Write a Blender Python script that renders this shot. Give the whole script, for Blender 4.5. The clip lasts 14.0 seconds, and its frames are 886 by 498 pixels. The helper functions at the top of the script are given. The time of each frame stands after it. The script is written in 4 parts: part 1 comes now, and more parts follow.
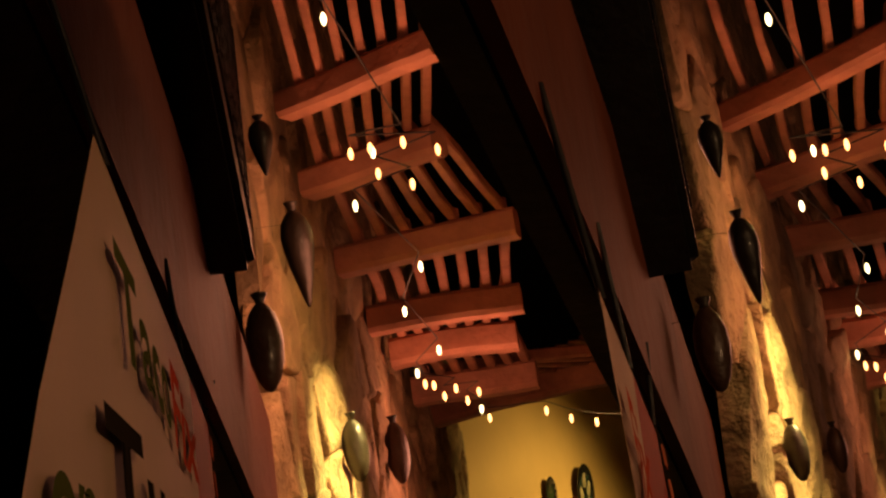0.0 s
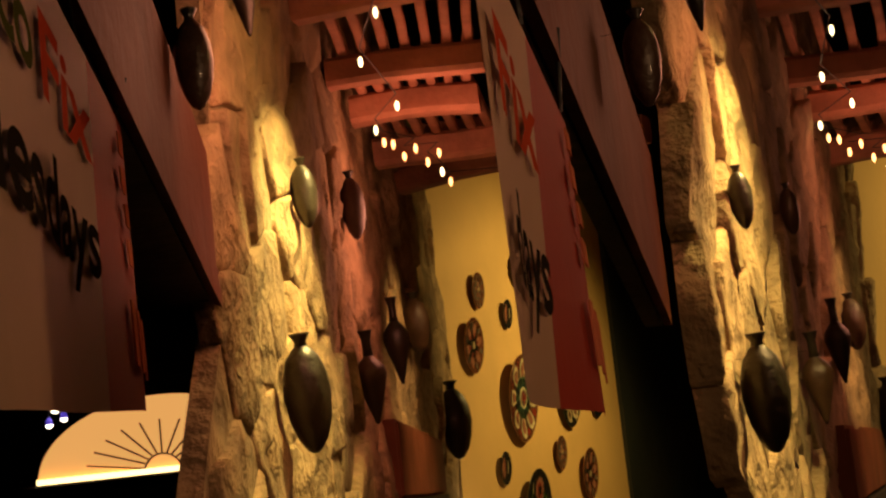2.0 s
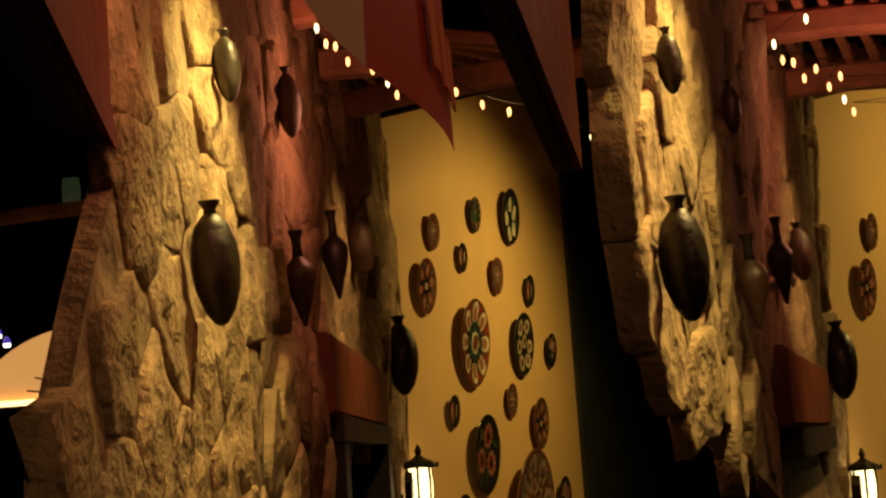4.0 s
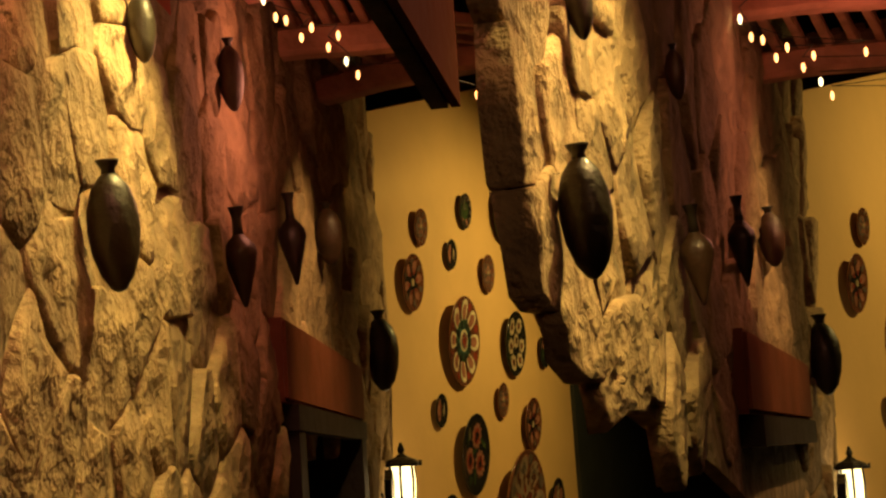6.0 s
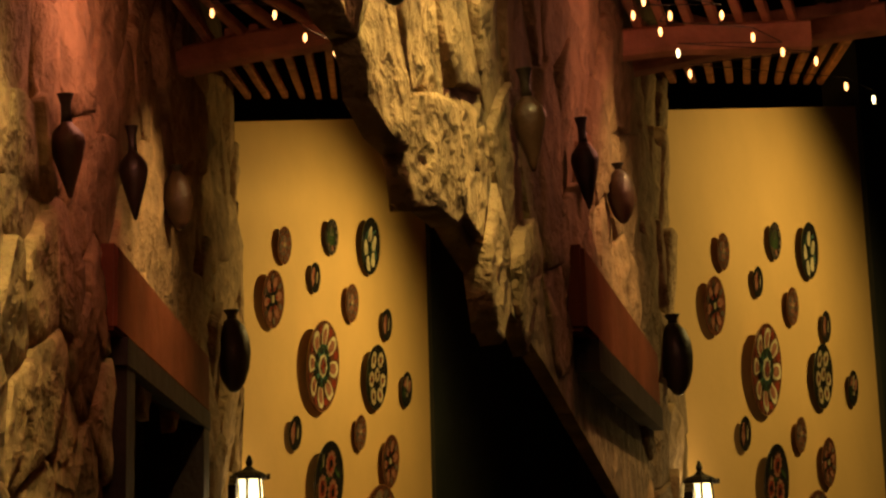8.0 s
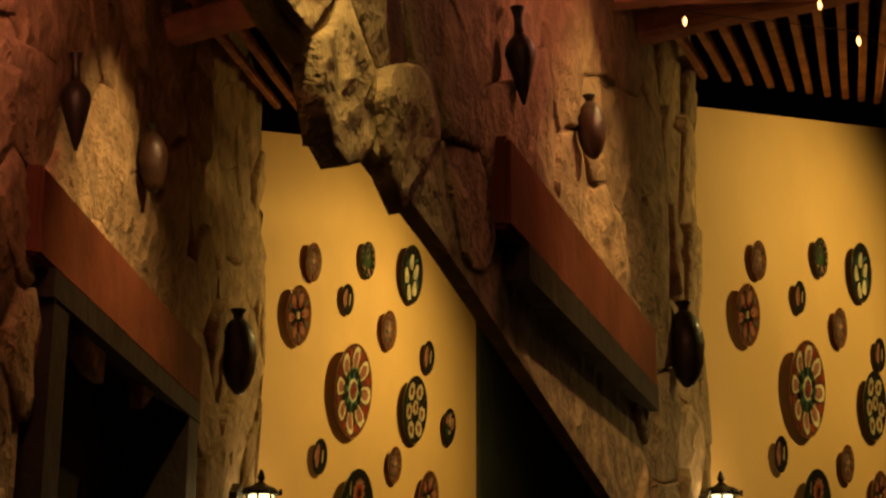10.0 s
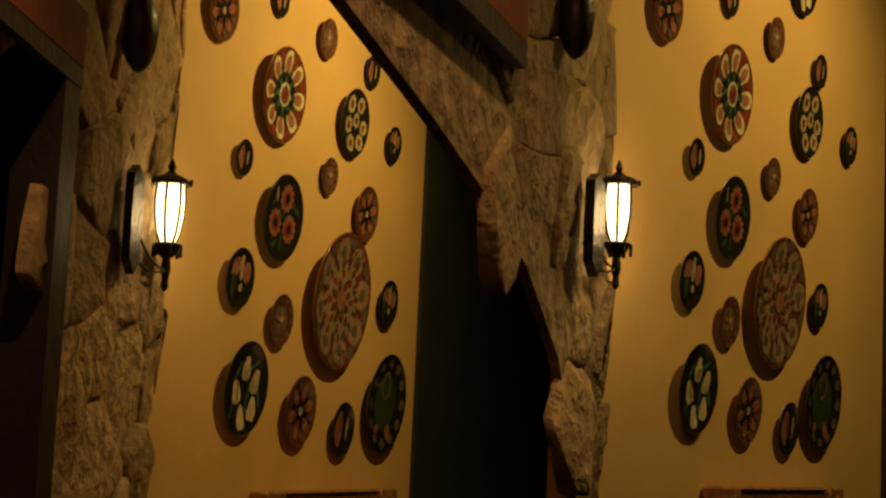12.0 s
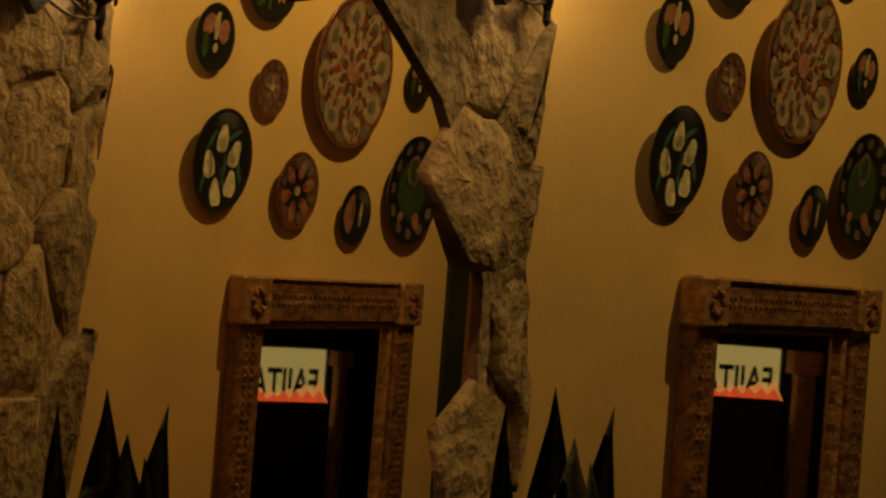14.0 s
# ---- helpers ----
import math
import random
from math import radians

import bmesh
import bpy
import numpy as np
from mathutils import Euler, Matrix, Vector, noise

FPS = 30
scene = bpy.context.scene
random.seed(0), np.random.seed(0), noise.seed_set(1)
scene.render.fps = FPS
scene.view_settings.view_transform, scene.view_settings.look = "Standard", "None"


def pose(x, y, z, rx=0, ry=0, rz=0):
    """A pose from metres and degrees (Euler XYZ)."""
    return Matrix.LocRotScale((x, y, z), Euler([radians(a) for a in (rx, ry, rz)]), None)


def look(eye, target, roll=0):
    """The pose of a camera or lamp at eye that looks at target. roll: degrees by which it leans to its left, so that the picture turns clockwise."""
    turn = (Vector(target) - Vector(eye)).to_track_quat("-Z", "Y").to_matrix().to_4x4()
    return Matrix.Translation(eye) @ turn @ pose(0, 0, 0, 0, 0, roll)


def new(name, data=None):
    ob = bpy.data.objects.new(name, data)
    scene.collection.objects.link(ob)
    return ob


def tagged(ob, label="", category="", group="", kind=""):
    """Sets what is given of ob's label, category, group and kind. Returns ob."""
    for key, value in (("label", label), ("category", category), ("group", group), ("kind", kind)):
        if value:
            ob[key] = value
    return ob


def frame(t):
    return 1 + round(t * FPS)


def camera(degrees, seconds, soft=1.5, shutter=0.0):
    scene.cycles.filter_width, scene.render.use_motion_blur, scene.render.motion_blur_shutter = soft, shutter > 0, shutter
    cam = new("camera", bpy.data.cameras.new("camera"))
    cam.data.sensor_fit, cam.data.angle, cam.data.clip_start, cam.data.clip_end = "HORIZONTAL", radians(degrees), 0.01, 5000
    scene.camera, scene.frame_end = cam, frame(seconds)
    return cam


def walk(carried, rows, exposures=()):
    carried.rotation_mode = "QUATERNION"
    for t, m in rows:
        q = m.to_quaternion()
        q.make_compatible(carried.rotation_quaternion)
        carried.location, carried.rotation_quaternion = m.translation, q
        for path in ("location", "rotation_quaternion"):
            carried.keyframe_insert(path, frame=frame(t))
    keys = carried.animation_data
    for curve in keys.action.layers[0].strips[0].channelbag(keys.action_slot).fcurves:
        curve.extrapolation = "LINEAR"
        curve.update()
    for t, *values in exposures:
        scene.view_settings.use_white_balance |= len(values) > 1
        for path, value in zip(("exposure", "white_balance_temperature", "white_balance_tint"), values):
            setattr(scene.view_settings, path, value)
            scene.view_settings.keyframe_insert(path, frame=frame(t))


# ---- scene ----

# ---------------------------------------------------------------- camera
cam = camera(30.8, 14.0, soft=2.4)
walk(cam, [
    (0, look((-0.333, -0.704, 1.957), (-0.343, 2.177, 2.793), -7.88)),
    (0.5, look((-0.331, -0.698, 1.949), (-0.312, 2.200, 2.724), -7.55)),
    (1, look((-0.333, -0.692, 1.932), (-0.261, 2.206, 2.707), -6.60)),
    (1.5, look((-0.330, -0.686, 1.919), (-0.239, 2.244, 2.558), -5.88)),
    (2, look((-0.315, -0.680, 1.930), (-0.337, 2.286, 2.376), -6.14)),
    (2.5, look((-0.311, -0.669, 1.921), (-0.284, 2.312, 2.256), -5.83)),
    (3, look((-0.307, -0.659, 1.910), (-0.257, 2.317, 2.291), -5.37)),
    (3.5, look((-0.300, -0.644, 1.897), (-0.249, 2.333, 2.269), -5.11)),
    (4, look((-0.287, -0.626, 1.872), (-0.259, 2.349, 2.254), -4.08)),
    (6.5, look((-0.215, -0.552, 1.836), (-0.218, 2.421, 2.236), -3.79)),
    (7, look((-0.211, -0.540, 1.806), (-0.179, 2.441, 2.138), -3.41)),
    (7.5, look((-0.206, -0.527, 1.744), (-0.059, 2.429, 2.233), -1.84)),
    (8, look((-0.187, -0.498, 1.678), (0.035, 2.438, 2.258), -1.57)),
    (10.5, look((0.044, -0.310, 1.507), (0.002, 2.588, 2.279), 1.21)),
    (11, look((0.110, -0.281, 1.459), (0.030, 2.669, 2.002), 2.19)),
    (11.5, look((0.155, -0.240, 1.407), (0.056, 2.727, 1.841), 2.93)),
    (12, look((0.184, -0.228, 1.409), (0.162, 2.750, 1.768), 2.63)),
    (12.5, look((0.254, -0.157, 1.406), (0.209, 2.819, 1.780), 2.92)),
    (13, look((0.365, -0.041, 1.333), (0.189, 2.933, 1.686), 4.55)),
    (13.5, look((0.469, 0.052, 1.372), (0.210, 3.036, 1.534), 3.93)),
    (14, look((0.578, 0.182, 1.358), (0.179, 3.155, 1.371), 4.45)),
], [(0.0, -0.25), (1.5, -0.12), (2.5, -0.5), (3.2, -0.6), (4.2, -0.6), (6.4, -0.4), (8.2, -0.25), (10.3, -0.1), (11.0, -0.15), (12.5, -0.2), (14.0, 0.0)])

# ---------------------------------------------------------------- world
world = bpy.data.worlds.new("night")
scene.world = world
world.use_nodes = True
world.node_tree.nodes["Background"].inputs[0].default_value = (1.0, 0.55, 0.3, 1)
world.node_tree.nodes["Background"].inputs[1].default_value = 0.004

# ---------------------------------------------------------------- materials
def mat(name, color, rough=0.7, metal=0.0, var=0.25, scale=20.0, bump=0.3, fine=120.0, rnd=0.0, coat=0.0, emit=0.0, dark=None):
    m = bpy.data.materials.new(name)
    m.use_nodes = True
    nt = m.node_tree
    b = nt.nodes["Principled BSDF"]
    b.inputs["Roughness"].default_value = rough
    b.inputs["Metallic"].default_value = metal
    b.inputs["Coat Weight"].default_value = coat
    b.inputs["Coat Roughness"].default_value = 0.11
    tc = nt.nodes.new("ShaderNodeNewGeometry")
    n1 = nt.nodes.new("ShaderNodeTexNoise")
    n1.inputs["Scale"].default_value = scale
    n1.inputs["Detail"].default_value = 6
    n2 = nt.nodes.new("ShaderNodeTexNoise")
    n2.inputs["Scale"].default_value = fine
    n2.inputs["Detail"].default_value = 4
    nt.links.new(tc.outputs["Position"], n1.inputs["Vector"])
    nt.links.new(tc.outputs["Position"], n2.inputs["Vector"])
    mix = nt.nodes.new("ShaderNodeMix")
    mix.data_type = "RGBA"
    low = dark or tuple(c * (1 - var) for c in color)
    mix.inputs[6].default_value = (*low, 1)
    mix.inputs[7].default_value = (*[min(1, c * (1 + var)) for c in color], 1)
    add = nt.nodes.new("ShaderNodeMath")
    add.operation = "MULTIPLY_ADD"
    add.inputs[1].default_value = 0.35
    nt.links.new(n2.outputs[0], add.inputs[0])
    sub = nt.nodes.new("ShaderNodeMapRange")
    sub.inputs[1].default_value, sub.inputs[2].default_value = 0.3, 0.7
    sub.inputs[3].default_value, sub.inputs[4].default_value = -0.17, 0.83
    nt.links.new(n1.outputs[0], sub.inputs[0])
    nt.links.new(sub.outputs[0], add.inputs[2])
    nt.links.new(add.outputs[0], mix.inputs[0])
    out = mix.outputs[2]
    if rnd:
        oi = nt.nodes.new("ShaderNodeObjectInfo")
        hs = nt.nodes.new("ShaderNodeHueSaturation")
        mr = nt.nodes.new("ShaderNodeMapRange")
        mr.inputs[3].default_value, mr.inputs[4].default_value = 1 - rnd, 1 + rnd
        nt.links.new(oi.outputs["Random"], mr.inputs[0])
        nt.links.new(mr.outputs[0], hs.inputs["Value"])
        nt.links.new(out, hs.inputs["Color"])
        out = hs.outputs[0]
    nt.links.new(out, b.inputs["Base Color"])
    if bump:
        bp = nt.nodes.new("ShaderNodeBump")
        bp.inputs["Strength"].default_value = bump
        bp.inputs["Distance"].default_value = 0.008 if name == "rough_stone" else 0.01
        nt.links.new(add.outputs[0], bp.inputs["Height"])
        nt.links.new(bp.outputs[0], b.inputs["Normal"])
    if emit:
        b.inputs["Emission Color"].default_value = (*color, 1)
        b.inputs["Emission Strength"].default_value = emit
    return m


STONE = mat("rough_stone", (0.37, 0.255, 0.138), 0.94, var=0.34, scale=30, bump=1.0, fine=170, rnd=0.26)
MORTAR = mat("mortar", (0.32, 0.23, 0.13), 0.95, var=0.35, scale=25, bump=0.8)
PLASTER = mat("ochre_plaster", (0.7, 0.46, 0.17), 0.75, var=0.07, scale=5, bump=0.12, fine=90)
WOOD = mat("red_brown_timber", (0.2, 0.068, 0.038), 0.6, var=0.3, scale=9, bump=0.25)
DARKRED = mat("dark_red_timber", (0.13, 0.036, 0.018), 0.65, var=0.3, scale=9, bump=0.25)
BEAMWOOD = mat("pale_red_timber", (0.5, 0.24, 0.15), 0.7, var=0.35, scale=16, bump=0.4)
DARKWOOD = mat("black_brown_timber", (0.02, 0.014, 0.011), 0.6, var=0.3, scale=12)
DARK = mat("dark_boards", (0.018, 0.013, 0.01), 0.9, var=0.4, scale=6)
DARKGREEN = mat("dark_green_paint", (0.02, 0.024, 0.017), 0.7, var=0.3, scale=6)
BLACK = mat("black_plastic", (0.012, 0.011, 0.011), 0.5, var=0.2)
IRON = mat("black_iron", (0.02, 0.017, 0.014), 0.4, metal=0.6, var=0.3, scale=60)
CLAY = mat("brown_clay", (0.06, 0.03, 0.017), 0.45, var=0.5, scale=22, bump=0.35, coat=0.2)
CLAYDARK = mat("smoked_clay", (0.026, 0.019, 0.011), 0.45, var=0.4, scale=22, bump=0.3, coat=0.2)
GILT = mat("old_gilt_wood", (0.26, 0.12, 0.05), 0.45, metal=0.25, var=0.45, scale=40, bump=0.5)
GILTLIGHT = mat("rubbed_gilt", (0.42, 0.22, 0.09), 0.4, metal=0.3, var=0.4, scale=50, bump=0.4)
LEAF = mat("dark_leaf", (0.02, 0.022, 0.012), 0.5, var=0.3, scale=30)
CANVAS = mat("cream_vinyl", (0.72, 0.5, 0.34), 0.55, var=0.06, scale=8, bump=0.05)
REDV = mat("red_vinyl", (0.55, 0.06, 0.03), 0.55, var=0.1, scale=8, bump=0.05)
INKG = mat("green_ink", (0.08, 0.085, 0.02), 0.6, var=0.1, bump=0.0)
INKD = mat("dark_ink", (0.025, 0.018, 0.012), 0.6, var=0.1, bump=0.0)
INKR = mat("red_ink", (0.5, 0.07, 0.03), 0.6, var=0.1, bump=0.0)
INKW = mat("pale_ink", (0.62, 0.19, 0.11), 0.6, var=0.1, bump=0.0)
for ink in (INKG, INKD, INKR, INKW):
    ink.node_tree.nodes["Principled BSDF"].inputs["Specular IOR Level"].default_value = 0.0  # matt print
for dull in (CANVAS, REDV, BEAMWOOD, WOOD, DARKRED):
    dull.node_tree.nodes["Principled BSDF"].inputs["Specular IOR Level"].default_value = 0.08


def glaze(name, color):
    return mat(name, color, 0.2, var=0.3, scale=70, bump=0.06, coat=1.0)


G_BROWN = glaze("brown_glaze", (0.16, 0.06, 0.03))
G_DARK = glaze("black_glaze", (0.022, 0.02, 0.016))
G_CREAM = glaze("cream_glaze", (0.5, 0.4, 0.22))
G_IVORY = glaze("ivory_glaze", (0.75, 0.66, 0.4))
G_BONE = glaze("bone_glaze", (0.34, 0.25, 0.16))
G_TEAL = glaze("teal_glaze", (0.06, 0.13, 0.1))
G_GREEN = glaze("green_glaze", (0.05, 0.08, 0.03))
G_RED = glaze("red_glaze", (0.28, 0.05, 0.03))
G_PINK = glaze("pink_glaze", (0.36, 0.16, 0.1))
G_GREY = glaze("grey_glaze", (0.16, 0.12, 0.09))


def glow(name, color, strength):
    m = bpy.data.materials.new(name)
    m.use_nodes = True
    b = m.node_tree.nodes["Principled BSDF"]
    b.inputs["Base Color"].default_value = (*color, 1)
    b.inputs["Emission Color"].default_value = (*color, 1)
    b.inputs["Emission Strength"].default_value = strength
    return m


BULB = glow("warm_bulb", (1.0, 0.42, 0.13), 6)
BULBW = glow("white_bulb", (1.0, 0.78, 0.38), 6)
LAMPGLASS = glow("lantern_glass", (1.0, 0.8, 0.36), 4.5)
# lunette plaster glows in place of the light strip's wash
LUNETTE_WASH = glow("lit_lunette", (1.0, 0.47, 0.13), 0.95)
STRIP = glow("light_strip", (1.0, 0.72, 0.3), 3.5)
BLUEGLASS = glow("blue_lamp", (0.16, 0.1, 0.9), 0.5)
WHITELAMP = glow("white_lamp", (1.0, 0.85, 0.6), 6)
# bottle glass with a faint glow put in for the light it catches
GREENGLOW = glow("green_glass_glow", (0.1, 0.14, 0.06), 0.18)
SIGNLIT = glow("lit_sign", (0.85, 0.64, 0.2), 0.32)
FLAME = glow("flame_print", (0.9, 0.12, 0.03), 0.5)
FLAMEPALE = glow("flame_print_pale", (1.0, 0.4, 0.1), 0.45)

MIRROR = bpy.data.materials.new("mirror_silver")
MIRROR.use_nodes = True
MIRROR.node_tree.nodes["Principled BSDF"].inputs["Metallic"].default_value = 1
MIRROR.node_tree.nodes["Principled BSDF"].inputs["Roughness"].default_value = 0.02
MIRROR.node_tree.nodes["Principled BSDF"].inputs["Base Color"].default_value = (0.85, 0.82, 0.74, 1)

# ---------------------------------------------------------------- building helpers
BASE = {}


def thing(name, base, label, category, group="", kind=""):
    ob = new(name)
    ob.location = base
    ob.empty_display_size = 0.05
    BASE[ob] = Vector(base)
    return tagged(ob, label, category, group, kind)


def part(name, bm, material, parent=None, label="", smooth=False):
    """Links a bmesh, given in world places, as one mesh under a thing or part."""
    me = bpy.data.meshes.new(name)
    base = BASE[parent] if parent else Vector((0, 0, 0))
    bmesh.ops.recalc_face_normals(bm, faces=bm.faces)
    for v in bm.verts:
        v.co -= base
    bm.to_mesh(me)
    bm.free()
    for m in material if isinstance(material, (list, tuple)) else (material,):
        me.materials.append(m)
    if smooth:
        me.polygons.foreach_set("use_smooth", [True] * len(me.polygons))
    ob = new(name, me)
    if parent:
        ob.parent = parent
    BASE[ob] = base
    if label:
        ob["label"] = label
    return ob


def prism(bm, corners, depth, idx=0):
    """A slab: a flat outline and the vector of its thickness."""
    a = [bm.verts.new(c) for c in corners]
    b = [bm.verts.new(Vector(c) + Vector(depth)) for c in corners]
    n = len(a)
    fs = [bm.faces.new(a), bm.faces.new(b[::-1])]
    for i in range(n):
        fs.append(bm.faces.new((a[i], b[i], b[(i + 1) % n], a[(i + 1) % n])))
    for f in fs:
        f.material_index = idx
    return bm


def bar(bm, p, q, width, height, wob=0.0, up=(0, 0, 1), seg=1):
    """A squared timber or rod from p to q, bevelled at its four long edges."""
    p, q = Vector(p), Vector(q)
    d = (q - p).normalized()
    side = d.cross(Vector(up)).normalized()
    top = side.cross(d)
    rings = []
    c = 0.16
    for k in range(seg + 1):
        o = p.lerp(q, k / seg)
        j = Vector((noise.noise(o * 9), noise.noise(o * 9 + Vector((5, 0, 0))), noise.noise(o * 9 + Vector((0, 7, 0))))) * wob
        ring = []
        for x, y in ((-.5, -.5 + c), (-.5, .5 - c), (-.5 + c, .5), (.5 - c, .5), (.5, .5 - c), (.5, -.5 + c), (.5 - c, -.5), (-.5 + c, -.5)):
            ring.append(bm.verts.new(o + j + side * x * width + top * y * height))
        rings.append(ring)
    for a, b in zip(rings, rings[1:]):
        for i in range(8):
            bm.faces.new((a[i], a[(i + 1) % 8], b[(i + 1) % 8], b[i]))
    bm.faces.new(rings[0][::-1])
    bm.faces.new(rings[-1])
    return bm


def lathe(bm, profile, m, n=28, sx=1.0):
    """Turns (radius, height) pairs round the z axis of the pose m."""
    rings = []
    for r, h in profile:
        rings.append([bm.verts.new(m @ Vector((r * sx * math.cos(2 * math.pi * i / n), r * math.sin(2 * math.pi * i / n), h))) for i in range(n)])
    for a, b in zip(rings, rings[1:]):
        for i in range(n):
            bm.faces.new((a[i], a[(i + 1) % n], b[(i + 1) % n], b[i]))
    bm.faces.new(rings[0][::-1])
    bm.faces.new(rings[-1])
    return bm


def tube(bm, pts, r, n=6):
    """A bent round rod through the points, in one piece."""
    rings = []
    for i, c in enumerate(pts):
        d = (Vector(pts[min(i + 1, len(pts) - 1)]) - Vector(pts[max(i - 1, 0)])).normalized()
        a = d.cross(Vector((0.13, 0.91, 0.31))).normalized()
        b = d.cross(a)
        rings.append([bm.verts.new(Vector(c) + (a * math.cos(2 * math.pi * k / n) + b * math.sin(2 * math.pi * k / n)) * r) for k in range(n)])
    for e, f in zip(rings, rings[1:]):
        for k in range(n):
            bm.faces.new((e[k], e[(k + 1) % n], f[(k + 1) % n], f[k]))
    bm.faces.new(rings[0][::-1])
    bm.faces.new(rings[-1])
    return bm


def lettering(text, size, place):
    """The mesh of a word in the built-in font; place maps (x, y) of the word to the world."""
    cu = bpy.data.curves.new("word", "FONT")
    cu.body, cu.size, cu.offset = text, size, 0.022 * size
    ob = bpy.data.objects.new("word", cu)
    scene.collection.objects.link(ob)
    me = bpy.data.meshes.new_from_object(ob.evaluated_get(bpy.context.evaluated_depsgraph_get()))
    bm = bmesh.new()
    bm.from_mesh(me)
    width = max(v.co.x for v in bm.verts)
    for v in bm.verts:
        v.co = place(v.co.x / width, v.co.y / size)
    bpy.data.objects.remove(ob)
    bpy.data.curves.remove(cu)
    bpy.data.meshes.remove(me)
    return bm


class Wall:
    """A vertical wall's frame: along it, out of it into the room, up."""

    def __init__(self, a, b):
        self.o = Vector((a[0], a[1], 0))
        self.u = Vector((b[0] - a[0], b[1] - a[1], 0))
        self.length = self.u.length
        self.u.normalize()
        self.n = Vector((self.u.y, -self.u.x, 0))

    def at(self, s, off, z):
        return self.o + self.u * s + self.n * off + Vector((0, 0, z))

    def frame_at(self, s, off, z):
        m = Matrix((self.u, Vector((0, 0, 1)), self.n)).transposed().to_4x4()
        m.translation = self.at(s, off, z)
        return m


# ---------------------------------------------------------------- the two bays of the room
BAYS = [
    dict(stone=((-0.457, 0.0), (-0.369, 2.759)), plaster=((-0.369, 2.759), (0.096, 3.875)), shift=0.0, near=0.03, top=2.336, rake=(2.597, 2.922), shelf=(1.171, 2.093, 1.927, 2.019), lantern=((-0.377, 2.661), 1.658, 1.894, 2.423), sign=((-0.387, -0.463, 2.054), (-0.433, -0.101, 2.076), 1.97), beam=((-0.405, -0.429, 2.107), (-0.452, 0.264, 2.041)), box=((-0.406, -0.199, 2.212), (-0.41, -0.09, 2.135)), lunette=(-0.94, 2.545, 2.029, 0.253, 0.155), timber=((-1.136, 2.801, 2.449), (-0.971, 2.799, 2.459)), glass=(-1.04, 2.772, 2.522), spots=(-1.23, 2.831, 2.194), mirror=(0.391, 1.042, 1.293), plant=(-0.065, 1.105), beams=[((-0.42, 0.255), (-0.32, 0.18)), ((-0.424, 0.417), (-0.328, 0.362)), ((-0.418, 0.635), (-0.271, 0.601)), ((-0.415, 0.872), (-0.268, 0.86)), ((-0.405, 1.048), (-0.273, 1.035)), ((-0.394, 1.302), (-0.243, 1.284))], far=((-0.371, 1.773), (-0.02, 1.599), 2.396), reach=1.0),
    dict(stone=((-0.231, 0.005), (0.404, 2.189)), plaster=((0.404, 2.189), (1.083, 3.125)), shift=0.0, near=0.1, top=2.304, rake=(2.452, 2.729), shelf=(0.912, 1.695, 1.876, 1.953), lantern=((0.387, 2.132), 1.644, 1.832, 2.088), sign=((-0.319, -0.505, 2.026), (-0.28, -0.233, 2.029), 1.946), beam=((-0.323, -0.474, 2.071), (-0.213, 0.108, 1.999)), box=((-0.266, -0.274, 2.154), (-0.25, -0.182, 2.087)), lunette=(0.244, 6.265, 1.96, 0.545, 0.335), timber=((-0.015, 6.475, 2.804), (0.325, 6.469, 2.825)), glass=(0.173, 6.436, 2.958), spots=(-0.208, 6.535, 2.28), mirror=(0.348, 0.858, 1.359), plant=(-0.084, 1.214), beams=[((-0.136, 0.291), (-0.025, 0.176)), ((-0.089, 0.474), (0.018, 0.387)), ((-0.03, 0.671), (0.154, 0.618)), ((0.046, 0.948), (0.249, 0.924)), ((0.106, 1.128), (0.297, 1.105)), ((0.201, 1.433), (0.427, 1.401))], far=((0.27, 1.68), (0.574, 1.51), 2.364), reach=1.25),
]
# place along the plaster wall, height, radius of each plate
PLATES_A = [(0.223, 2.374, 0.042), (0.495, 2.443, 0.043), (0.738, 2.465, 0.072), (0.155, 2.245, 0.063), (0.615, 2.303, 0.047),
    (0.395, 2.330, 0.035), (0.410, 2.129, 0.104), (0.760, 2.139, 0.081), (0.856, 2.283, 0.041), (0.276, 1.969, 0.038),
    (0.659, 1.996, 0.043), (0.992, 2.131, 0.046), (0.440, 1.869, 0.094), (0.852, 1.938, 0.067), (0.718, 1.719, 0.158),
    (0.281, 1.722, 0.063), (0.466, 1.652, 0.057), (1.001, 1.739, 0.059), (0.324, 1.502, 0.097), (0.570, 1.464, 0.078),
    (0.785, 1.429, 0.064), (0.997, 1.497, 0.121)]
PLATES_B = [(0.230, 2.233, 0.035), (0.509, 2.297, 0.038), (0.706, 2.307, 0.060), (0.168, 2.124, 0.054), (0.585, 2.174, 0.039),
    (0.403, 2.200, 0.030), (0.394, 2.029, 0.088), (0.730, 2.044, 0.068), (0.790, 2.155, 0.034), (0.286, 1.901, 0.032),
    (0.584, 1.915, 0.036), (0.941, 2.036, 0.039), (0.414, 1.816, 0.073), (0.736, 1.867, 0.051), (0.597, 1.688, 0.119),
    (0.276, 1.694, 0.049), (0.420, 1.638, 0.044), (0.801, 1.701, 0.044), (0.302, 1.517, 0.075), (0.496, 1.489, 0.059),
    (0.669, 1.464, 0.049), (0.810, 1.517, 0.092)]
